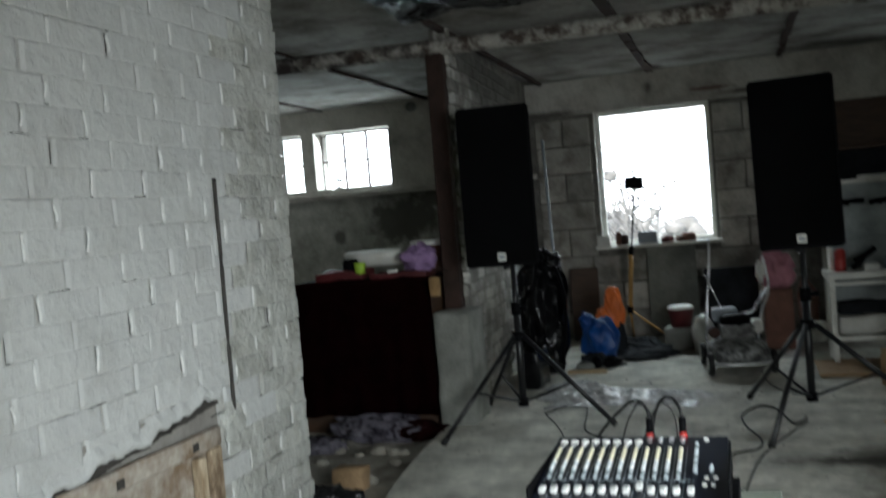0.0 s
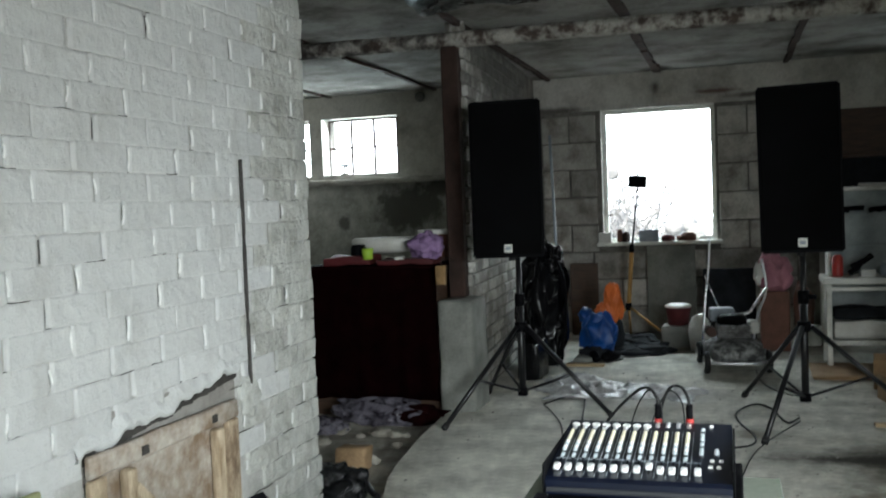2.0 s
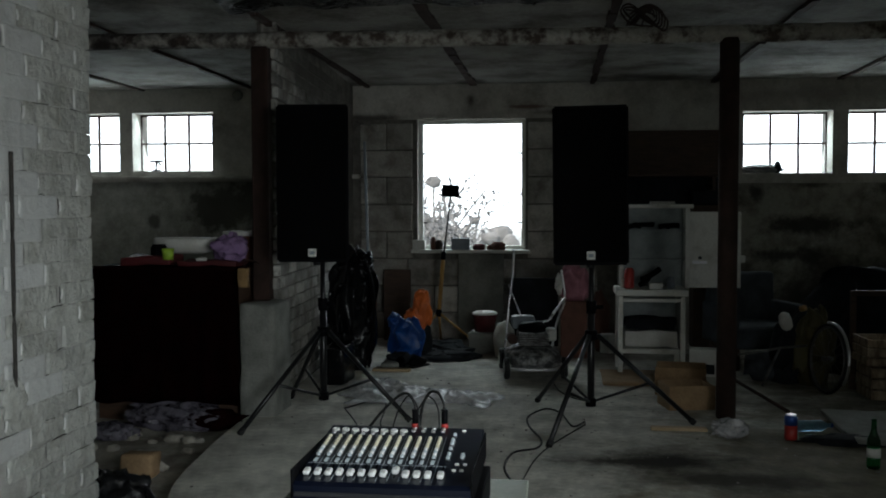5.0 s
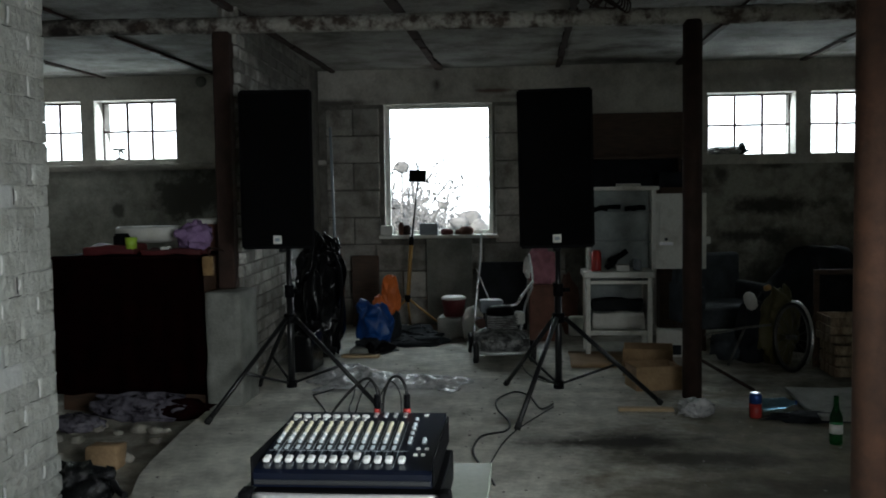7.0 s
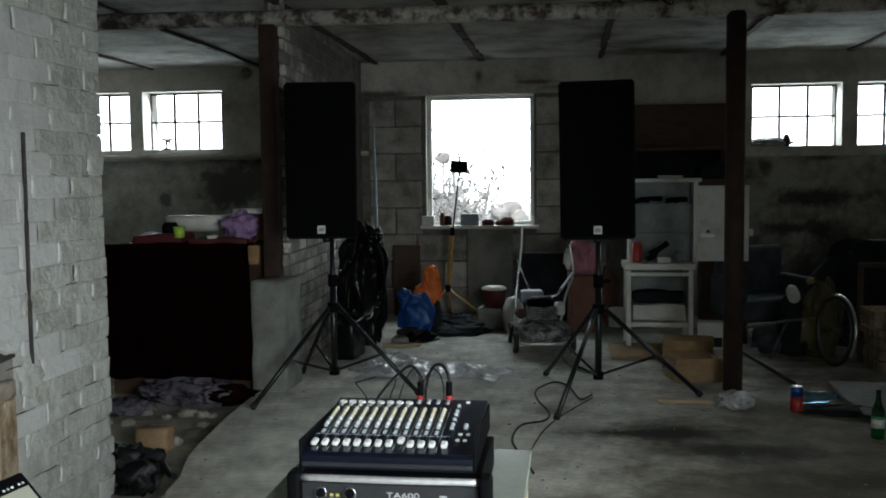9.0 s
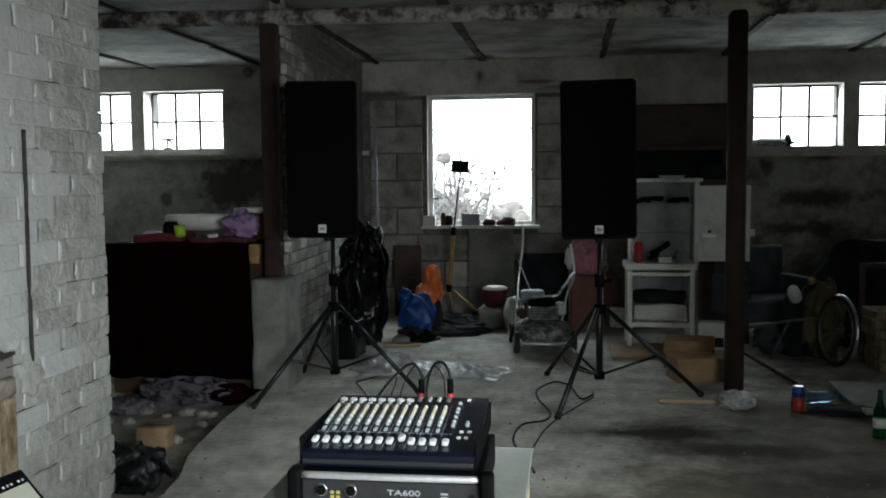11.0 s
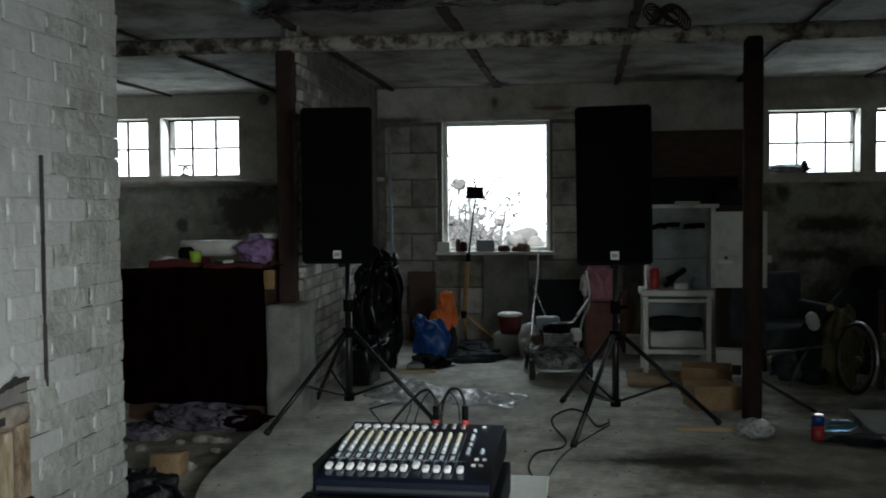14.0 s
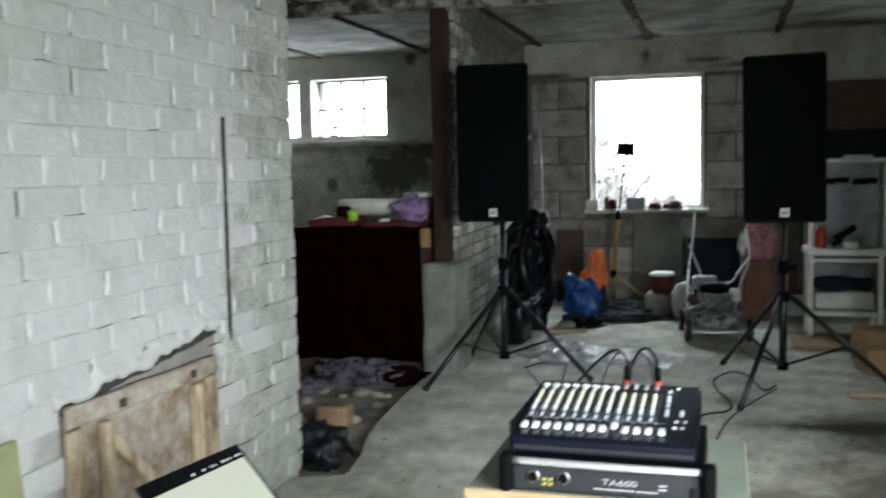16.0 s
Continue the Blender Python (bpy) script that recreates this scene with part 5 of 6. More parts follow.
part("paper_label", lathe([(0.0345, 0.06), (0.0345, 0.11)], 18), "white_plastic", gb)
tagged(part("scrap_sheet", rumple(box(2.15, 2.9, 4.9, 5.7, 0.004, 0.03, 0.004), 0.02, 3, 2, cuts=4), "cement"), "flat grey-green sheet on the floor", "sheet").location.z = 0.02
tagged(part("dark_rag", lump(2.2, 5.02, 0.02, 0.35, 0.09, 0.03, 0.4, 3, 5, 3, flat=0.001), "dark_cloth"), "dark twisted rag on the floor", "rag")
tagged(part("steel_bar", rod((1.72, 6.7, 0.1), (1.98, 5.8, 0.012), 0.012), "rust"), "rusty steel bar lying on the floor", "bar")

# ---- dark corner beyond the post ----
ch = thing("armchair", "old grey-blue fabric armchair in a corner", "armchair", pose(2.15, 7.75, 0, 0, 0, 15))
part("seat", rumple(box(-0.3, 0.3, -0.3, 0.28, 0.18, 0.38, 0.05, seg=3), 0.015, 4, 2, cuts=2), "blue_cloth", ch)
part("backrest", rumple(box(-0.3, 0.3, 0.22, 0.38, 0.36, 0.8, 0.05, seg=3), 0.02, 4, 3, cuts=2), "blue_cloth", ch)
for x in (-0.36, 0.26):
    part("armrest", box(x, x + 0.1, -0.28, 0.28, 0.2, 0.55, 0.03, seg=2), "blue_cloth", ch)
for x in (-0.27, 0.27):
    for y in (-0.25, 0.25):
        part("leg", rod((x, y, 0), (x, y, 0.19), 0.02), "dark_wood", ch)
def hoop(r, thick, n=36, squash=1.0):
    """A closed ring in the upright yz plane."""
    bm, k = bmesh.new(), 8
    rings = [[bm.verts.new((thick * squash * math.sin(2 * math.pi * j / k), (r + thick * math.cos(2 * math.pi * j / k)) * math.cos(2 * math.pi * i / n), (r + thick * math.cos(2 * math.pi * j / k)) * math.sin(2 * math.pi * i / n))) for j in range(k)] for i in range(n)]
    for i in range(n):
        for j in range(k):
            bm.faces.new((rings[i][j], rings[(i + 1) % n][j], rings[(i + 1) % n][(j + 1) % k], rings[i][(j + 1) % k])).smooth = True
    bmesh.ops.recalc_face_normals(bm, faces=bm.faces[:])
    return bm


wh = thing("wheel", "old spoked wheel with a bright rim leaning on sacks", "wheel", pose(2.42, 6.5, 0.262, 0, 4, 14))
part("tyre", hoop(0.25, 0.012), "rubber", wh)
rim = part("rim", hoop(0.232, 0.008, squash=1.7), "dull_steel", wh, "bright worn steel rim")
part("hub", rod((-0.04, 0, 0), (0.04, 0, 0), 0.018, n=12), "dull_steel", wh)
for i in range(18):
    a = math.radians(20 * i)
    part("spoke", rod((0.02 * (-1) ** i, 0, 0), (0, 0.226 * math.cos(a), 0.226 * math.sin(a)), 0.0018, n=5), "dull_steel", wh)
gd = bmesh.new()
tube([(0.012, 0.266 * math.cos(math.radians(a)), 0.266 * math.sin(math.radians(a))) for a in range(80, 230, 15)], 0.011, bm=gd, cuts=3)
part("mudguard", gd, "chrome", wh, "bright chrome mudguard")
tagged(part("sack", lump(2.42, 6.85, 0.26, 0.14, 0.12, 0.32, 0.4, 2.2, 3, 4, flat=0.0), "olive_yellow"), "olive cloth sack standing behind a wheel", "sack")
lm = thing("lamp_shell", "pale oval lamp shell on a dark sack", "lamp shell", pose(2.19, 6.8, 0.5, 0, -18, 0))
part("shell", lathe([(0.02, -0.07), (0.042, -0.05), (0.05, 0.0), (0.042, 0.05), (0.015, 0.072)], 16), "white_plastic", lm)
part("reflector", rod((0.13, -0.02, 0.06), (0.16, -0.05, 0.065), 0.022, n=12), "yellow", lm)
part("stem", tube([(0.03, 0, -0.02), (0.08, 0, 0.03), (0.14, -0.02, 0.06)], 0.008), "black_steel", lm)
tagged(part("sack", lump(2.25, 6.95, 0.2, 0.14, 0.12, 0.28, 0.35, 2.2, 7, 4, flat=0.0), "dark_cloth"), "dark sack under a pale lamp shell", "sack")
tr = thing("folding_stand", "folding stand of pale steel tubes", "stand")
for a, b in (((2.0, 6.7, 0.01), (2.14, 6.75, 0.3)), ((2.14, 6.75, 0.3), (2.42, 6.8, 0.32)), ((2.42, 6.8, 0.32), (2.4, 6.85, 0.01)), ((1.86, 6.9, 0.22), (2.14, 6.75, 0.3))):
    part("tube", rod(a, b, 0.01), "dull_steel", tr)
tagged(part("plastic_bag", lump(2.08, 7.0, 0.12, 0.16, 0.12, 0.12, 0.45, 3, 2, 3, flat=0.001), "blue_cloth"), "grey plastic bag under a folding stand", "bag")
for (x, y, z, w, h), lab in (((2.86, 6.45, 0.0, 0.4, 0.24), "worn wooden crate on the floor"), ((2.84, 6.45, 0.245, 0.42, 0.2), "wooden crate stacked on another")):
    c = thing("crate", lab, "crate", pose(x, y, z), "stacked crates")
    for k in range(3):
        part("slat", box(-w / 2, w / 2, -0.17, -0.155, 0.005 + k * h / 3, (k + 1) * h / 3 - 0.008, 0.002), "old_wood", c)
        part("slat", box(-w / 2, w / 2, 0.155, 0.17, 0.005 + k * h / 3, (k + 1) * h / 3 - 0.008, 0.002), "old_wood", c)
        part("end_slat", box(-w / 2, -w / 2 + 0.015, -0.154, 0.154, 0.005 + k * h / 3, (k + 1) * h / 3 - 0.008, 0.002), "old_wood", c)
        part("end_slat", box(w / 2 - 0.015, w / 2, -0.154, 0.154, 0.005 + k * h / 3, (k + 1) * h / 3 - 0.008, 0.002), "old_wood", c)
    part("bottom", box(-w / 2 + 0.015, w / 2 - 0.015, -0.154, 0.154, 0.004, 0.016), "old_wood", c)
fr = thing("window_sash", "small old dark window sash leaning on crates", "sash", pose(2.84, 6.7, 0.0, 0, 0, 0))
for b in (box(-0.2, -0.16, 0, 0.03, 0, 0.75), box(0.16, 0.2, 0, 0.03, 0, 0.75), box(-0.16, 0.16, 0, 0.03, 0, 0.04), box(-0.16, 0.16, 0, 0.03, 0.71, 0.75)):
    part("sash_bar", b, "dark_wood", fr)
tagged(part("tarpaulin", lump(3.0, 7.6, 0.3, 0.45, 0.35, 0.5, 0.4, 1.6, 4, 4, flat=0.0), "dark_cloth"), "large dark heap of cloth in a corner", "cloth")
tagged(part("foil_scrap", lump(2.48, 9.16, 1.755, 0.2, 0.06, 0.045, 0.55, 3.4, 2, 4, flat=1.724), "pale_film"), "crumpled foil scrap on a window ledge", "scrap")
tagged(part("scrap", lump(2.65, 9.14, 1.775, 0.035, 0.04, 0.06, 0.5, 2, 4, 3), "dark_cloth"), "dark scrap on a window ledge", "scrap")
tp = thing("tap", "small metal tap on a window ledge", "tap")
part("pipe", tube([(-3.93, 9.2, 1.782), (-3.93, 9.2, 1.86), (-3.91, 9.18, 1.885), (-3.86, 9.16, 1.85)], 0.012), "black_steel", tp)
part("base", rod((-3.97, 9.2, 1.79), (-3.88, 9.2, 1.79), 0.014), "black_steel", tp)
part("valve_handle", rod((-4.0, 9.2, 1.895), (-3.85, 9.2, 1.895), 0.012), "black_steel", tp)

# ledge under the far left windows, wall socket
structure("trim", rumple(box(-5.4, -1.62, 8.995, 9.078, 1.68, 1.725, 0.006), 0.01, 5, 3, cuts=5), "plaster", "rough plaster ledge below the small windows", "ledge")
vc = thing("vent_cap", "round grey vent cap with a dark hole", "vent")
part("ring", lathe([(0.03, 0), (0.058, 0.004), (0.052, 0.03), (0.03, 0.03)], 18), "cement", vc).matrix_basis = pose(-2.95, 9.077, 2.585, 90)
part("hole", rod((-2.95, 9.06, 2.585), (-2.95, 9.075, 2.585), 0.029, n=14), "crack", vc)

# ---- ceiling: black film, hanging wire, roof scraps ----
bm = bmesh.new()
bmesh.ops.create_grid(bm, x_segments=50, y_segments=36, size=0.5, matrix=pose(-0.3, 4.3, 2.59) @ Matrix.Diagonal((2.5, 1.45, 1, 1)))
for v in bm.verts:
    s = noise.noise(Vector((v.co.x * 2.2, v.co.y * 3.5, 1)))
    v.co.z += 0.05 * s + 0.025 * noise.noise(v.co * 9)
    v.co.z = min(v.co.z, TOP - 0.05)
    v.co.y += 0.12 * noise.noise(Vector((v.co.x * 3, v.co.y, 5)))
bmesh.ops.solidify(bm, geom=bm.faces[:], thickness=0.003)
tagged(part("plastic_sheet", smooth(bm), "ceiling_film"), "sagging black plastic sheet under a ceiling", "plastic sheet")
wc = thing("wire_coil", "tangled wire coil hanging by a pipe", "wire")
for k in range(6):
    r = 0.05 + 0.012 * k
    part("strand", tube([(0.98 + r * math.cos(a * 0.9 + k) * 1.3, 5.4 + 0.07 * math.sin(a * 2 + k * 2), 2.57 + r * 0.7 * math.sin(a * 1.3 + k * 1.7)) for a in range(8)], 0.006), "rust", wc)
part("hook", tube([(0.98, 5.45, 2.56), (0.98, 5.55, 2.565), (0.98, 5.62, 2.545)], 0.006), "rust", wc)

# ---- outside the big window: bare bushes and junk ----
for i, (x, y, s, turns) in enumerate(((-1.75, 14, 1.1, 7), (-1.5, 14.6, 1.2, 7), (-1.15, 13.6, 0.85, 6), (-1.9, 16.5, 1.4, 8), (-0.75, 16.4, 0.7, 6), (0.35, 16.0, 0.75, 5), (-0.1, 17.5, 0.8, 6))):
    bush = thing("bare_bush", "leafless pale bush on open ground", "bush", pose(x, y, -0.12), "bushes outside the window")
    bm, tips = bmesh.new(), bmesh.new()
    for k in range(turns):
        a, h, l = random.uniform(0, 6.28), random.uniform(0.7, 1.6) * s, random.uniform(0.25, 0.8) * s
        top = Vector((l * math.cos(a + 0.5), l * math.sin(a + 0.5), h))
        tube([(0, 0, 0), (l * 0.35 * math.cos(a), l * 0.35 * math.sin(a), h * 0.55), top], random.uniform(0.01, 0.02), bm=bm, n=6, cuts=4)
        for _ in range(60):
            p = top + Vector((random.gauss(0, 0.2), random.gauss(0, 0.2), random.gauss(-0.2, 0.17)))
            r = random.uniform(0.02, 0.07)
            q = [tips.verts.new(p + Vector((random.uniform(-r, r), random.uniform(-r, r), random.uniform(-r, r)))) for _ in range(4)]
            tips.faces.new(q[:3]), tips.faces.new((q[0], q[2], q[3]))
    part("limb", bm, "twig", bush)
    part("dry_leaves", tips, "twig", bush)
hp = thing("rubble_heap", "grey rounded heap of rubble on open ground", "rubble heap", kind="stuff")
for i in range(26):
    a, h = random.uniform(0, 6.28), random.random()
    r = 0.48 * (1 - h * 0.75)
    part("lump", lump(-0.42 + r * math.cos(a), 13.2 + 0.6 * r * math.sin(a), -0.05 + h * 1.05, random.uniform(0.09, 0.2), 0.12, random.uniform(0.07, 0.15), 0.35, 1.6, i * 2.3, 2, flat=-0.12), "twig", hp)
part("core", lump(-0.42, 13.3, 0.2, 0.42, 0.35, 0.78, 0.25, 2, 4, 4, flat=-0.12), "twig", hp)
sc = thing("scrap_heap", "pale pile of scrap and poles on open ground", "scrap heap", kind="stuff")
part("core", lump(-1.6, 15.6, 0.1, 0.65, 0.5, 0.95, 0.5, 2, 9, 4, flat=-0.12), "twig", sc)
for i in range(18):
    x, z = random.uniform(-2.2, -0.9), random.uniform(0.3, 1.2)
    a, l = random.uniform(-1.1, 1.1), random.uniform(0.2, 0.5)
    part("pole", rod((x - l * math.sin(a), 15.0, z - l * math.cos(a)), (x + l * math.sin(a), 15.2, z + l * math.cos(a)), random.uniform(0.012, 0.028), n=7), "twig", sc)
for i in range(22):
    part("scrap", lump(random.uniform(-2.2, -0.9), 15.1, random.uniform(0.2, 1.3), random.uniform(0.04, 0.12), 0.05, random.uniform(0.03, 0.1), 0.5, 2, i * 1.9, 2), "twig", sc)
part("plate", lump(-1.62, 15.0, 1.82, 0.13, 0.05, 0.1, 0.3, 2, 3, 3), "twig", sc)
part("plate_pole", rod((-1.62, 15.02, -0.1), (-1.62, 15.02, 1.78), 0.02, n=7), "twig", sc)

# ---- white wall: cable, hatch, board ----
wc = thing("wall_cable", "old black cable clipped into a wall groove", "cable")
part("conduit", tube([(W + 0.005, 2.605, 1.585), (W + 0.008, 2.6, 1.3), (W + 0.006, 2.602, 1.0), (W + 0.008, 2.6, 0.7)], 0.008), "conduit", wc)
part("clip", box(W - 0.004, W + 0.004, 2.575, 2.625, 1.3, 1.4, 0.003), "white_brick", wc)
tagged(part("cement_patch", lump(W - 0.004, 2.6, 0.67, 0.022, 0.075, 0.085, 0.28, 2.2, 3, 4), "worn_brick"), "rough grey cement patch on a brick wall", "patch", kind="structure")

ht = thing("wooden_hatch", "weathered wooden hatch with a diagonal brace in a wall", "hatch")
part("backing", box(W - 0.012, W + 0.002, 1.64, 2.44, 0.0, 0.66), "plywood", ht, "stained plywood sheet")
part("top_rail", rumple(box(W + 0.003, W + 0.03, 1.62, 2.46, 0.622, 0.69, 0.006), 0.006, 9, 4, cuts=6), "plywood", ht)
for y in (1.62, 2.385):
    part("stile", box(W + 0.004, W + 0.028, y, y + 0.075, 0.0, 0.618, 0.005), "old_wood", ht)
for y in (1.775, 2.29):
    part("batten", box(W + 0.003, W + 0.045, y, y + 0.045, 0.0, 0.612, 0.015, seg=3), "batten_wood", ht, "pale rounded batten")
for y, z in ((1.86, 0.648), (2.27, 0.652)):
    part("nail_plate", box(W + 0.0305, W + 0.034, y, y + 0.035, z - 0.014, z + 0.014), "conduit", ht, "dark rusted nail plate")
br = part("brace", box(-0.02, 0.024, -0.019, 0.019, -0.33, 0.33, 0.004), "batten_wood", ht)
br.matrix_basis = pose(W + 0.02, 2.05, 0.32, 46)
def broken_edge(y):
    """Height of the ragged edge of the broken bricks over the hatch."""
    return 0.69 + 0.085 * max(0.0, (y - 1.66) / 0.77) + 0.012 * noise.noise(Vector((y * 11, 3, 1)))


# flat mortar panel; its darker tone stands for the shade of a deep recess
structure("dark_recess", box(W - 0.01, W - 0.007, 1.63, 2.5, 0.6, 0.79), "mortar", "flat grey mortar panel, dark for the shade of a hollow", "recess")
bm = bmesh.new()
rows = []
for i in range(61):
    y = 1.585 + 0.935 * i / 60
    e = broken_edge(y) + 0.034 * noise.noise(Vector((y * 9, 0, 0))) + 0.018 * noise.noise(Vector((y * 23, 0, 0))) + 0.006 * noise.noise(Vector((y * 57, 0, 0)))
    out = 0.012 + 0.008 * noise.noise(Vector((y * 14, 2, 0)))
    rows.append([bm.verts.new(p) for p in ((W - 0.011, y, e), (W + out, y, e + 0.004), (W + out + 0.002, y, e + 0.018), (W + 0.004 + 0.003 * noise.noise(Vector((y * 20, 7, 0))), y, e + 0.045 + 0.02 * noise.noise(Vector((y * 13, 5, 0)))), (W - 0.012, y, e + 0.075))])
for a, b in zip(rows, rows[1:]):
    for k in range(4):
        bm.faces.new((a[k], b[k], b[k + 1], a[k + 1])).smooth = True
bmesh.ops.recalc_face_normals(bm, faces=bm.faces[:])
# dark strip in place of the shadow that the broken edge would cast
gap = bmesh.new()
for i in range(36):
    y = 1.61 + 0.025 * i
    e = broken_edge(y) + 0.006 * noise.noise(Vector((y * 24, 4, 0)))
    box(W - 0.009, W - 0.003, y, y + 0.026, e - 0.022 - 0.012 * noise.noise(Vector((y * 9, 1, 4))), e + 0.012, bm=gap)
structure("shadow_gap", gap, "conduit", "dark strip painted as the shadow under broken plaster", "gap")
structure("broken_plaster", bm, "white_brick", "ragged broken plaster edge over a hatch", "plaster")
gr = tagged(part("padded_board", box(-0.012, 0.012, -0.5, -0.02, 0, 0.685, 0.01, seg=3), "olive"), "olive green board leaning against a white wall", "board")
gr.matrix_basis = pose(W + 0.14, 1.37, 0.0, 0, -5, 0)

# bricks of the white wall
def brick_mesh(name, w, d, h, material, bevel=0.006, seed=0):
    bm = box(-d / 2, d / 2, -w / 2, w / 2, -h / 2, h / 2, bevel)
    for v in bm.verts:
        push = noise.noise_vector(v.co * 9 + Vector((seed, 0, seed))) * 0.005
        v.co += Vector((push.x * 0.35, push.y, push.z * 0.4))
    me = bpy.data.meshes.new(name)
    bm.to_mesh(me)
    bm.free()
    me.materials.append(M[material])
    return me


COURSE, LONG = 0.0885, 0.262


def painted_brick(w, h, material, seed, rough=0.0016):
    """A brick under thick paint: a bulging uneven face, rounded into deep upright joints and shallow bed joints."""
    bm = bmesh.new()
    us, vs = (-1, -0.965, -0.9, 0.05, 0.9, 0.965, 1), (-1, -0.93, -0.75, 0.75, 0.93, 1)
    bed = -0.0018 - 0.002 * noise.noise(Vector((seed, 1.7, 0)))
    grid = []
    for j, v in enumerate(vs):
        row = []
        for i, u in enumerate(us):
            x = rough * noise.noise(Vector((u * 2.1, v * 1.6, seed * 3.1)))
            if i in (0, 6):
                x = -0.011
            elif j in (0, 5):
                x += bed
            corner = 0.006 if i in (0, 1, 5, 6) and j in (0, 5) else 0.0
            dy = 0.006 * noise.noise(Vector((u * 3, v * 1.5, seed))) - math.copysign(corner, u)
            dz = 0.0035 * noise.noise(Vector((u * 1.5, v * 3, seed + 40)))
            row.append(bm.verts.new((x, u * w / 2 + dy, v * h / 2 + dz)))
        grid.append(row)
    for a, b in zip(grid, grid[1:]):
        for i in range(6):
            bm.faces.new((a[i], a[i + 1], b[i + 1], b[i])).smooth = True
    me = bpy.data.meshes.new("brick")
    bm.normal_update()
    bm.to_mesh(me)
    bm.free()
    me.materials.append(M[material])
    return me


full = [painted_brick(LONG - 0.009, COURSE + 0.001, "white_brick", s) for s in range(10)]
half = [painted_brick(LONG / 2 - 0.009, COURSE + 0.001, "white_brick", s + 20) for s in range(5)]
worn = [painted_brick(LONG - 0.012, COURSE - 0.002, "worn_brick", s + 40, 0.005) for s in range(8)]
worn_half = [painted_brick(LONG / 2 - 0.012, COURSE - 0.002, "worn_brick", s + 60, 0.005) for s in range(6)]
for k in range(30):
    z = 0.012 + COURSE * (k + 0.5)
    if z > TOP - 0.04:
        break
    end, pieces, shift = 3.21, [], random.uniform(-0.03, 0.03)
    if k % 2 == 0:
        pieces.append((end - LONG / 4, half))
        end -= LONG / 2
    n = 0
    while end - LONG * (n + 1) > 0.95:
        pieces.append((end - LONG * (n + 0.5), full))
        n += 1
    for y, kinds in pieces:
        y += shift if y < 3.0 else 0.0
        if 1.56 < y < 2.55 and z < broken_edge(y) + 0.045:
            continue
        beaten = y > 2.62 + 0.3 * random.random() or z < 0.35 + 0.25 * random.random()
        if beaten:
            kinds = worn if kinds is full else worn_half
        slip = 0.004 if beaten else 0.0018
        ob = new("brick", random.choice(kinds))
        ob.parent = wall_left
        ob.matrix_basis = pose(W + random.uniform(-slip, slip), y + random.uniform(-0.007, 0.007), z + random.uniform(-0.002, 0.002), random.uniform(-0.7, 0.7), random.uniform(-0.8, 0.8), random.uniform(-0.5, 0.5))

# the battered end of the wall: broken brick ends that stand out unevenly
ends = [brick_mesh("brick", 0.2, 0.05, COURSE - 0.006, "worn_brick", 0.012, seed=s + 80) for s in range(5)]
for k in range(29):
    z = 0.012 + COURSE * (k + 0.5)
    foot = 0.018 * max(0.0, 1 - z / 0.9)
    ob = new("brick", random.choice(ends))
    ob.parent = wall_left
    ob.matrix_basis = pose(W - 0.104 + random.uniform(-0.004, 0.004), 3.19 + foot + random.uniform(-0.012, 0.012), z, random.uniform(-1.5, 1.5), 0, 90 + random.uniform(-3, 3))

# raised whiter strips painting the light caught in upright joints, and fine cracks along the beds
bm, cracks = bmesh.new(), bmesh.new()
joints = [(o.matrix_basis.translation.y - max(v.co.y for v in o.data.vertices) - 0.004, o.matrix_basis.translation.z) for o in wall_left.children if o.data.materials[0] in (M["white_brick"], M["worn_brick"]) and o.data not in ends]
for y, z in joints:
    if random.random() < 0.6:
        h, d = COURSE * random.uniform(0.2, 0.45), random.uniform(-0.005, 0.005)
        tube([(W - 0.004, y + d, z - h), (W - 0.001, y, z), (W - 0.004, y - d, z + h)], random.uniform(0.004, 0.0065), bm=bm, n=6, cuts=3)
    # dark line down the near side of some joints
    if random.random() < 0.35:
        tube([(W - 0.008, y - 0.006, z - COURSE * 0.4), (W - 0.006, y - 0.007 + random.uniform(-0.004, 0.004), z), (W - 0.008, y - 0.006, z + COURSE * 0.35)], 0.0022, bm=cracks, n=5, cuts=3)
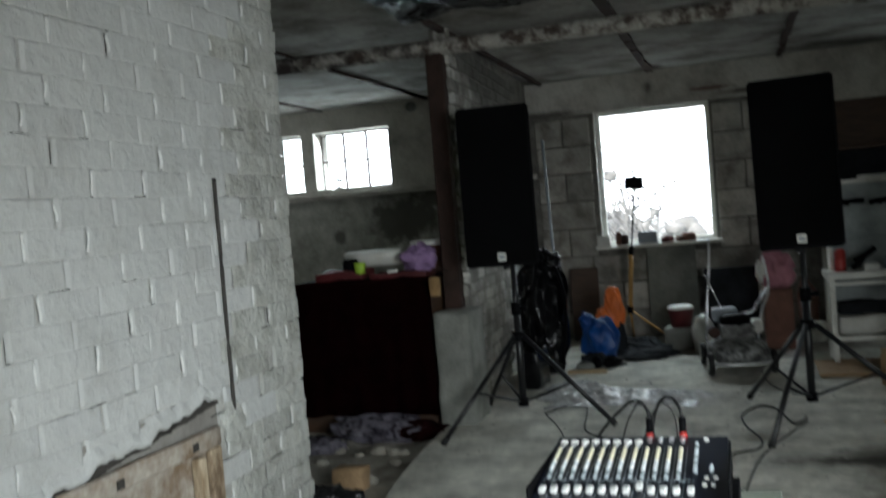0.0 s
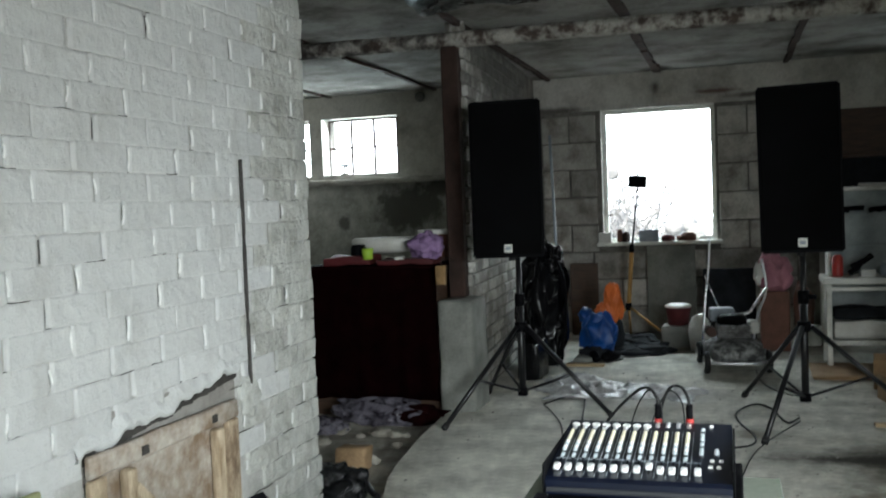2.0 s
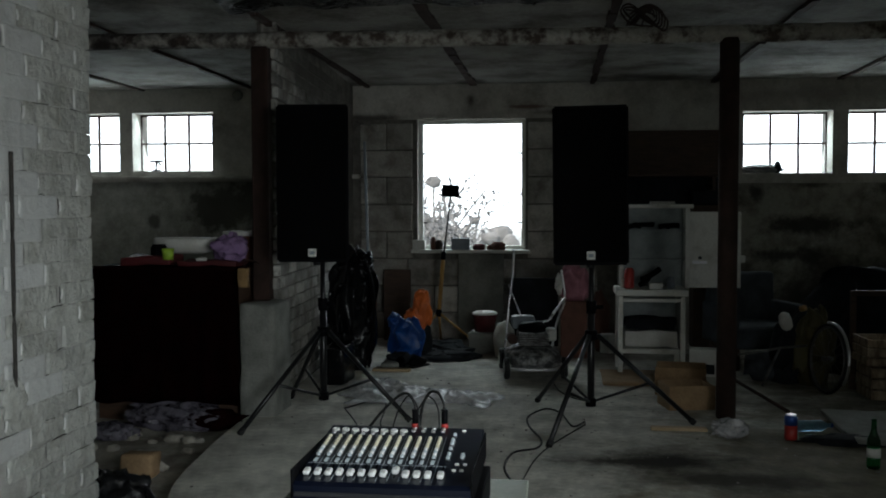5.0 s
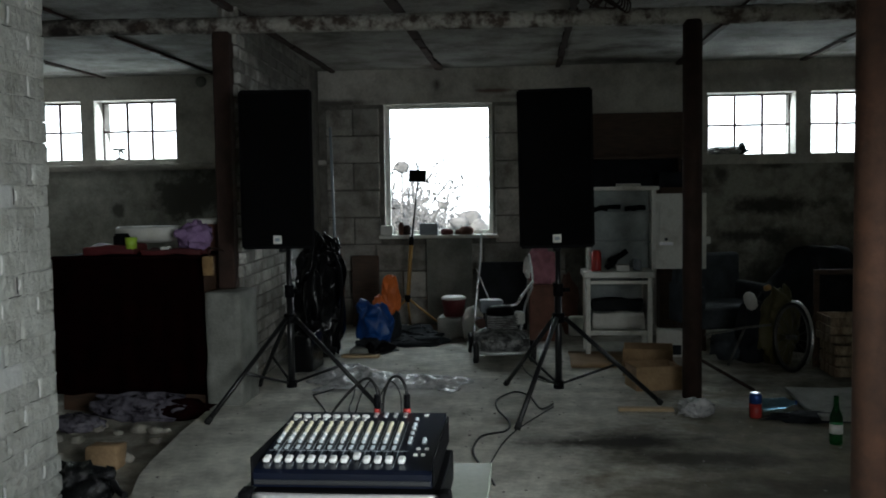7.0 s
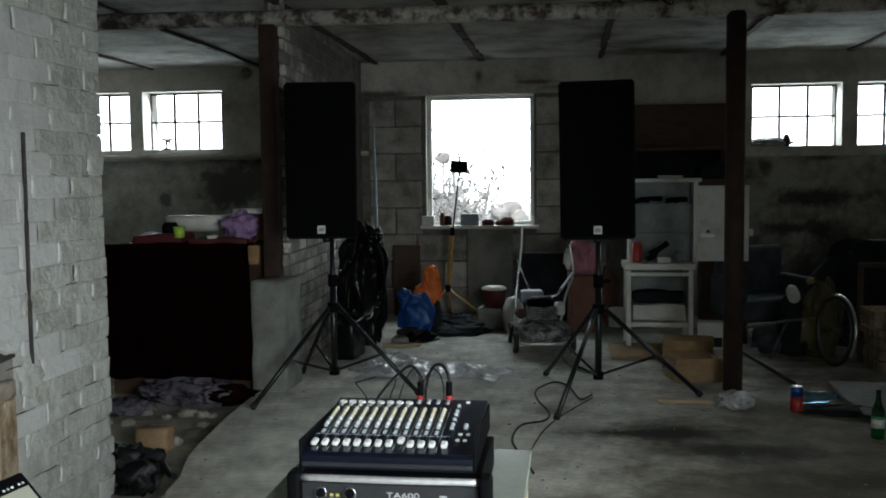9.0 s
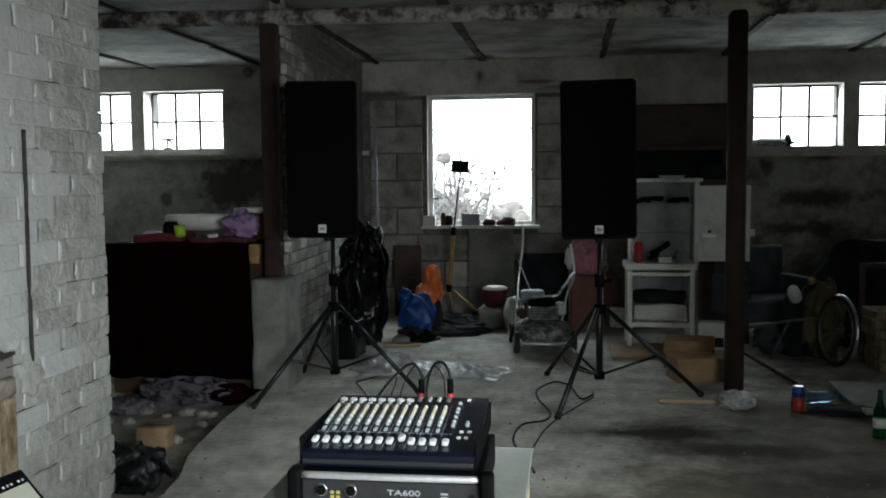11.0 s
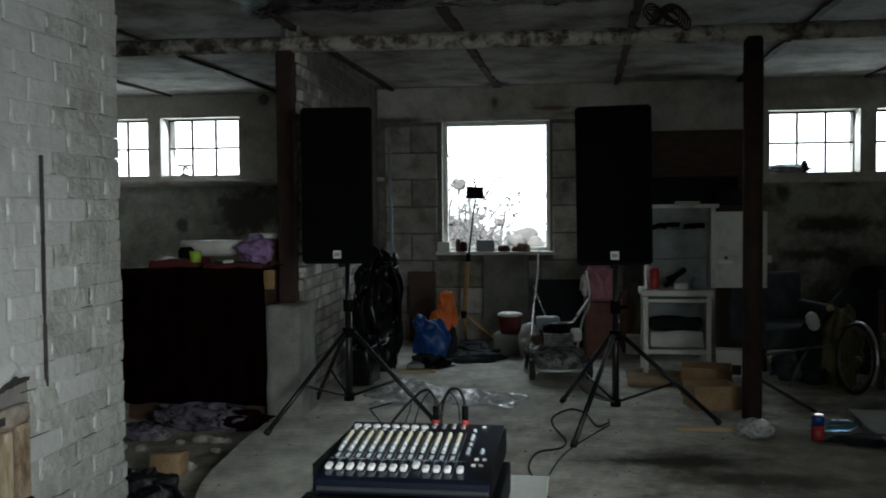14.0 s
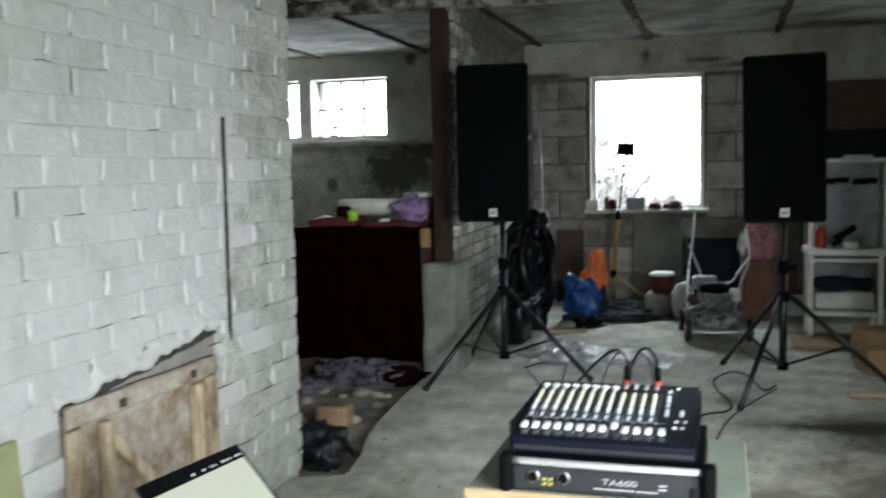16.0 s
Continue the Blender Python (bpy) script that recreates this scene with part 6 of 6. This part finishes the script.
for k in range(30):
    z = 0.012 + COURSE * (k + 0.5)
    for n in range(9):
        y = 3.21 - LONG * (n + (0.0 if k % 2 else 0.5)) + random.uniform(-0.006, 0.006)
        if y > 3.15 or y < 0.95 or z > TOP - 0.05 or (1.5 < y < 2.55 and z < broken_edge(y) + 0.06):
            continue
        if random.random() < 0.5:
            l, zc = random.uniform(0.03, 0.12), z - COURSE / 2
            tube([(W - 0.0035, y - l + i * l / 2, zc + random.uniform(-0.004, 0.004)) for i in range(5)], random.uniform(0.0012, 0.0028), bm=cracks, n=5, cuts=3)
tagged(part("paint_run", bm, "white_paint", wall_left), kind="stuff")
tagged(part("crack", cracks, "crack", wall_left), kind="stuff")

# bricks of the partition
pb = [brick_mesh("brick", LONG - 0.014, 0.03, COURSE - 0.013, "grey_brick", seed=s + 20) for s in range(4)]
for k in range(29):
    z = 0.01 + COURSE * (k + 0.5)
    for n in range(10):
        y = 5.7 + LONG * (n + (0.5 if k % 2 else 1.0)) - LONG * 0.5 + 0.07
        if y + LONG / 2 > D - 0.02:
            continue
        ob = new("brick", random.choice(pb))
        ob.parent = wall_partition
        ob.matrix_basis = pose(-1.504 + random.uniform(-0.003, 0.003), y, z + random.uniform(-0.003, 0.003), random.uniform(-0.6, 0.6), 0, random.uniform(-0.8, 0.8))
ends = [brick_mesh("brick", 0.11, 0.03, COURSE - 0.016, "pale_brick", seed=s + 30) for s in range(3)]
for k in range(9, 30):
    ob = new("brick", random.choice(ends))
    ob.parent = wall_partition
    ob.matrix_basis = pose(-1.535 + random.uniform(-0.008, 0.008), 5.692, 0.01 + COURSE * (k + 0.5), 0, 0, 90 + random.uniform(-1, 1))

# blocks of the end wall round the big window
blk = [brick_mesh("block", 0.55, 0.05, 0.268, "block", 0.008, s + 40) for s in range(4)]
small = [brick_mesh("block", 0.27, 0.05, 0.268, "block", 0.008, s + 50) for s in range(3)]
for k in range(8):
    z = 0.14 + 0.283 * k
    spans = [(-1.68, 1.05)] if z < 0.85 else [(-1.62, -1.03), (0.14, 1.05)]
    for a, b in spans:
        x = a
        while b - x > 0.2:
            big_fits = b - x > 0.56 and not (k % 2 and x == a)
            w = 0.565 if big_fits else 0.285
            if x + w > b + 0.06:
                break
            ob = new("block", random.choice(blk if big_fits else small))
            ob.parent = wall_north
            ob.matrix_basis = pose(x + w / 2, D - 0.008 + random.uniform(-0.005, 0.005), z + random.uniform(-0.004, 0.004), 0, 0, -90 + random.uniform(-0.6, 0.6))
            x += w
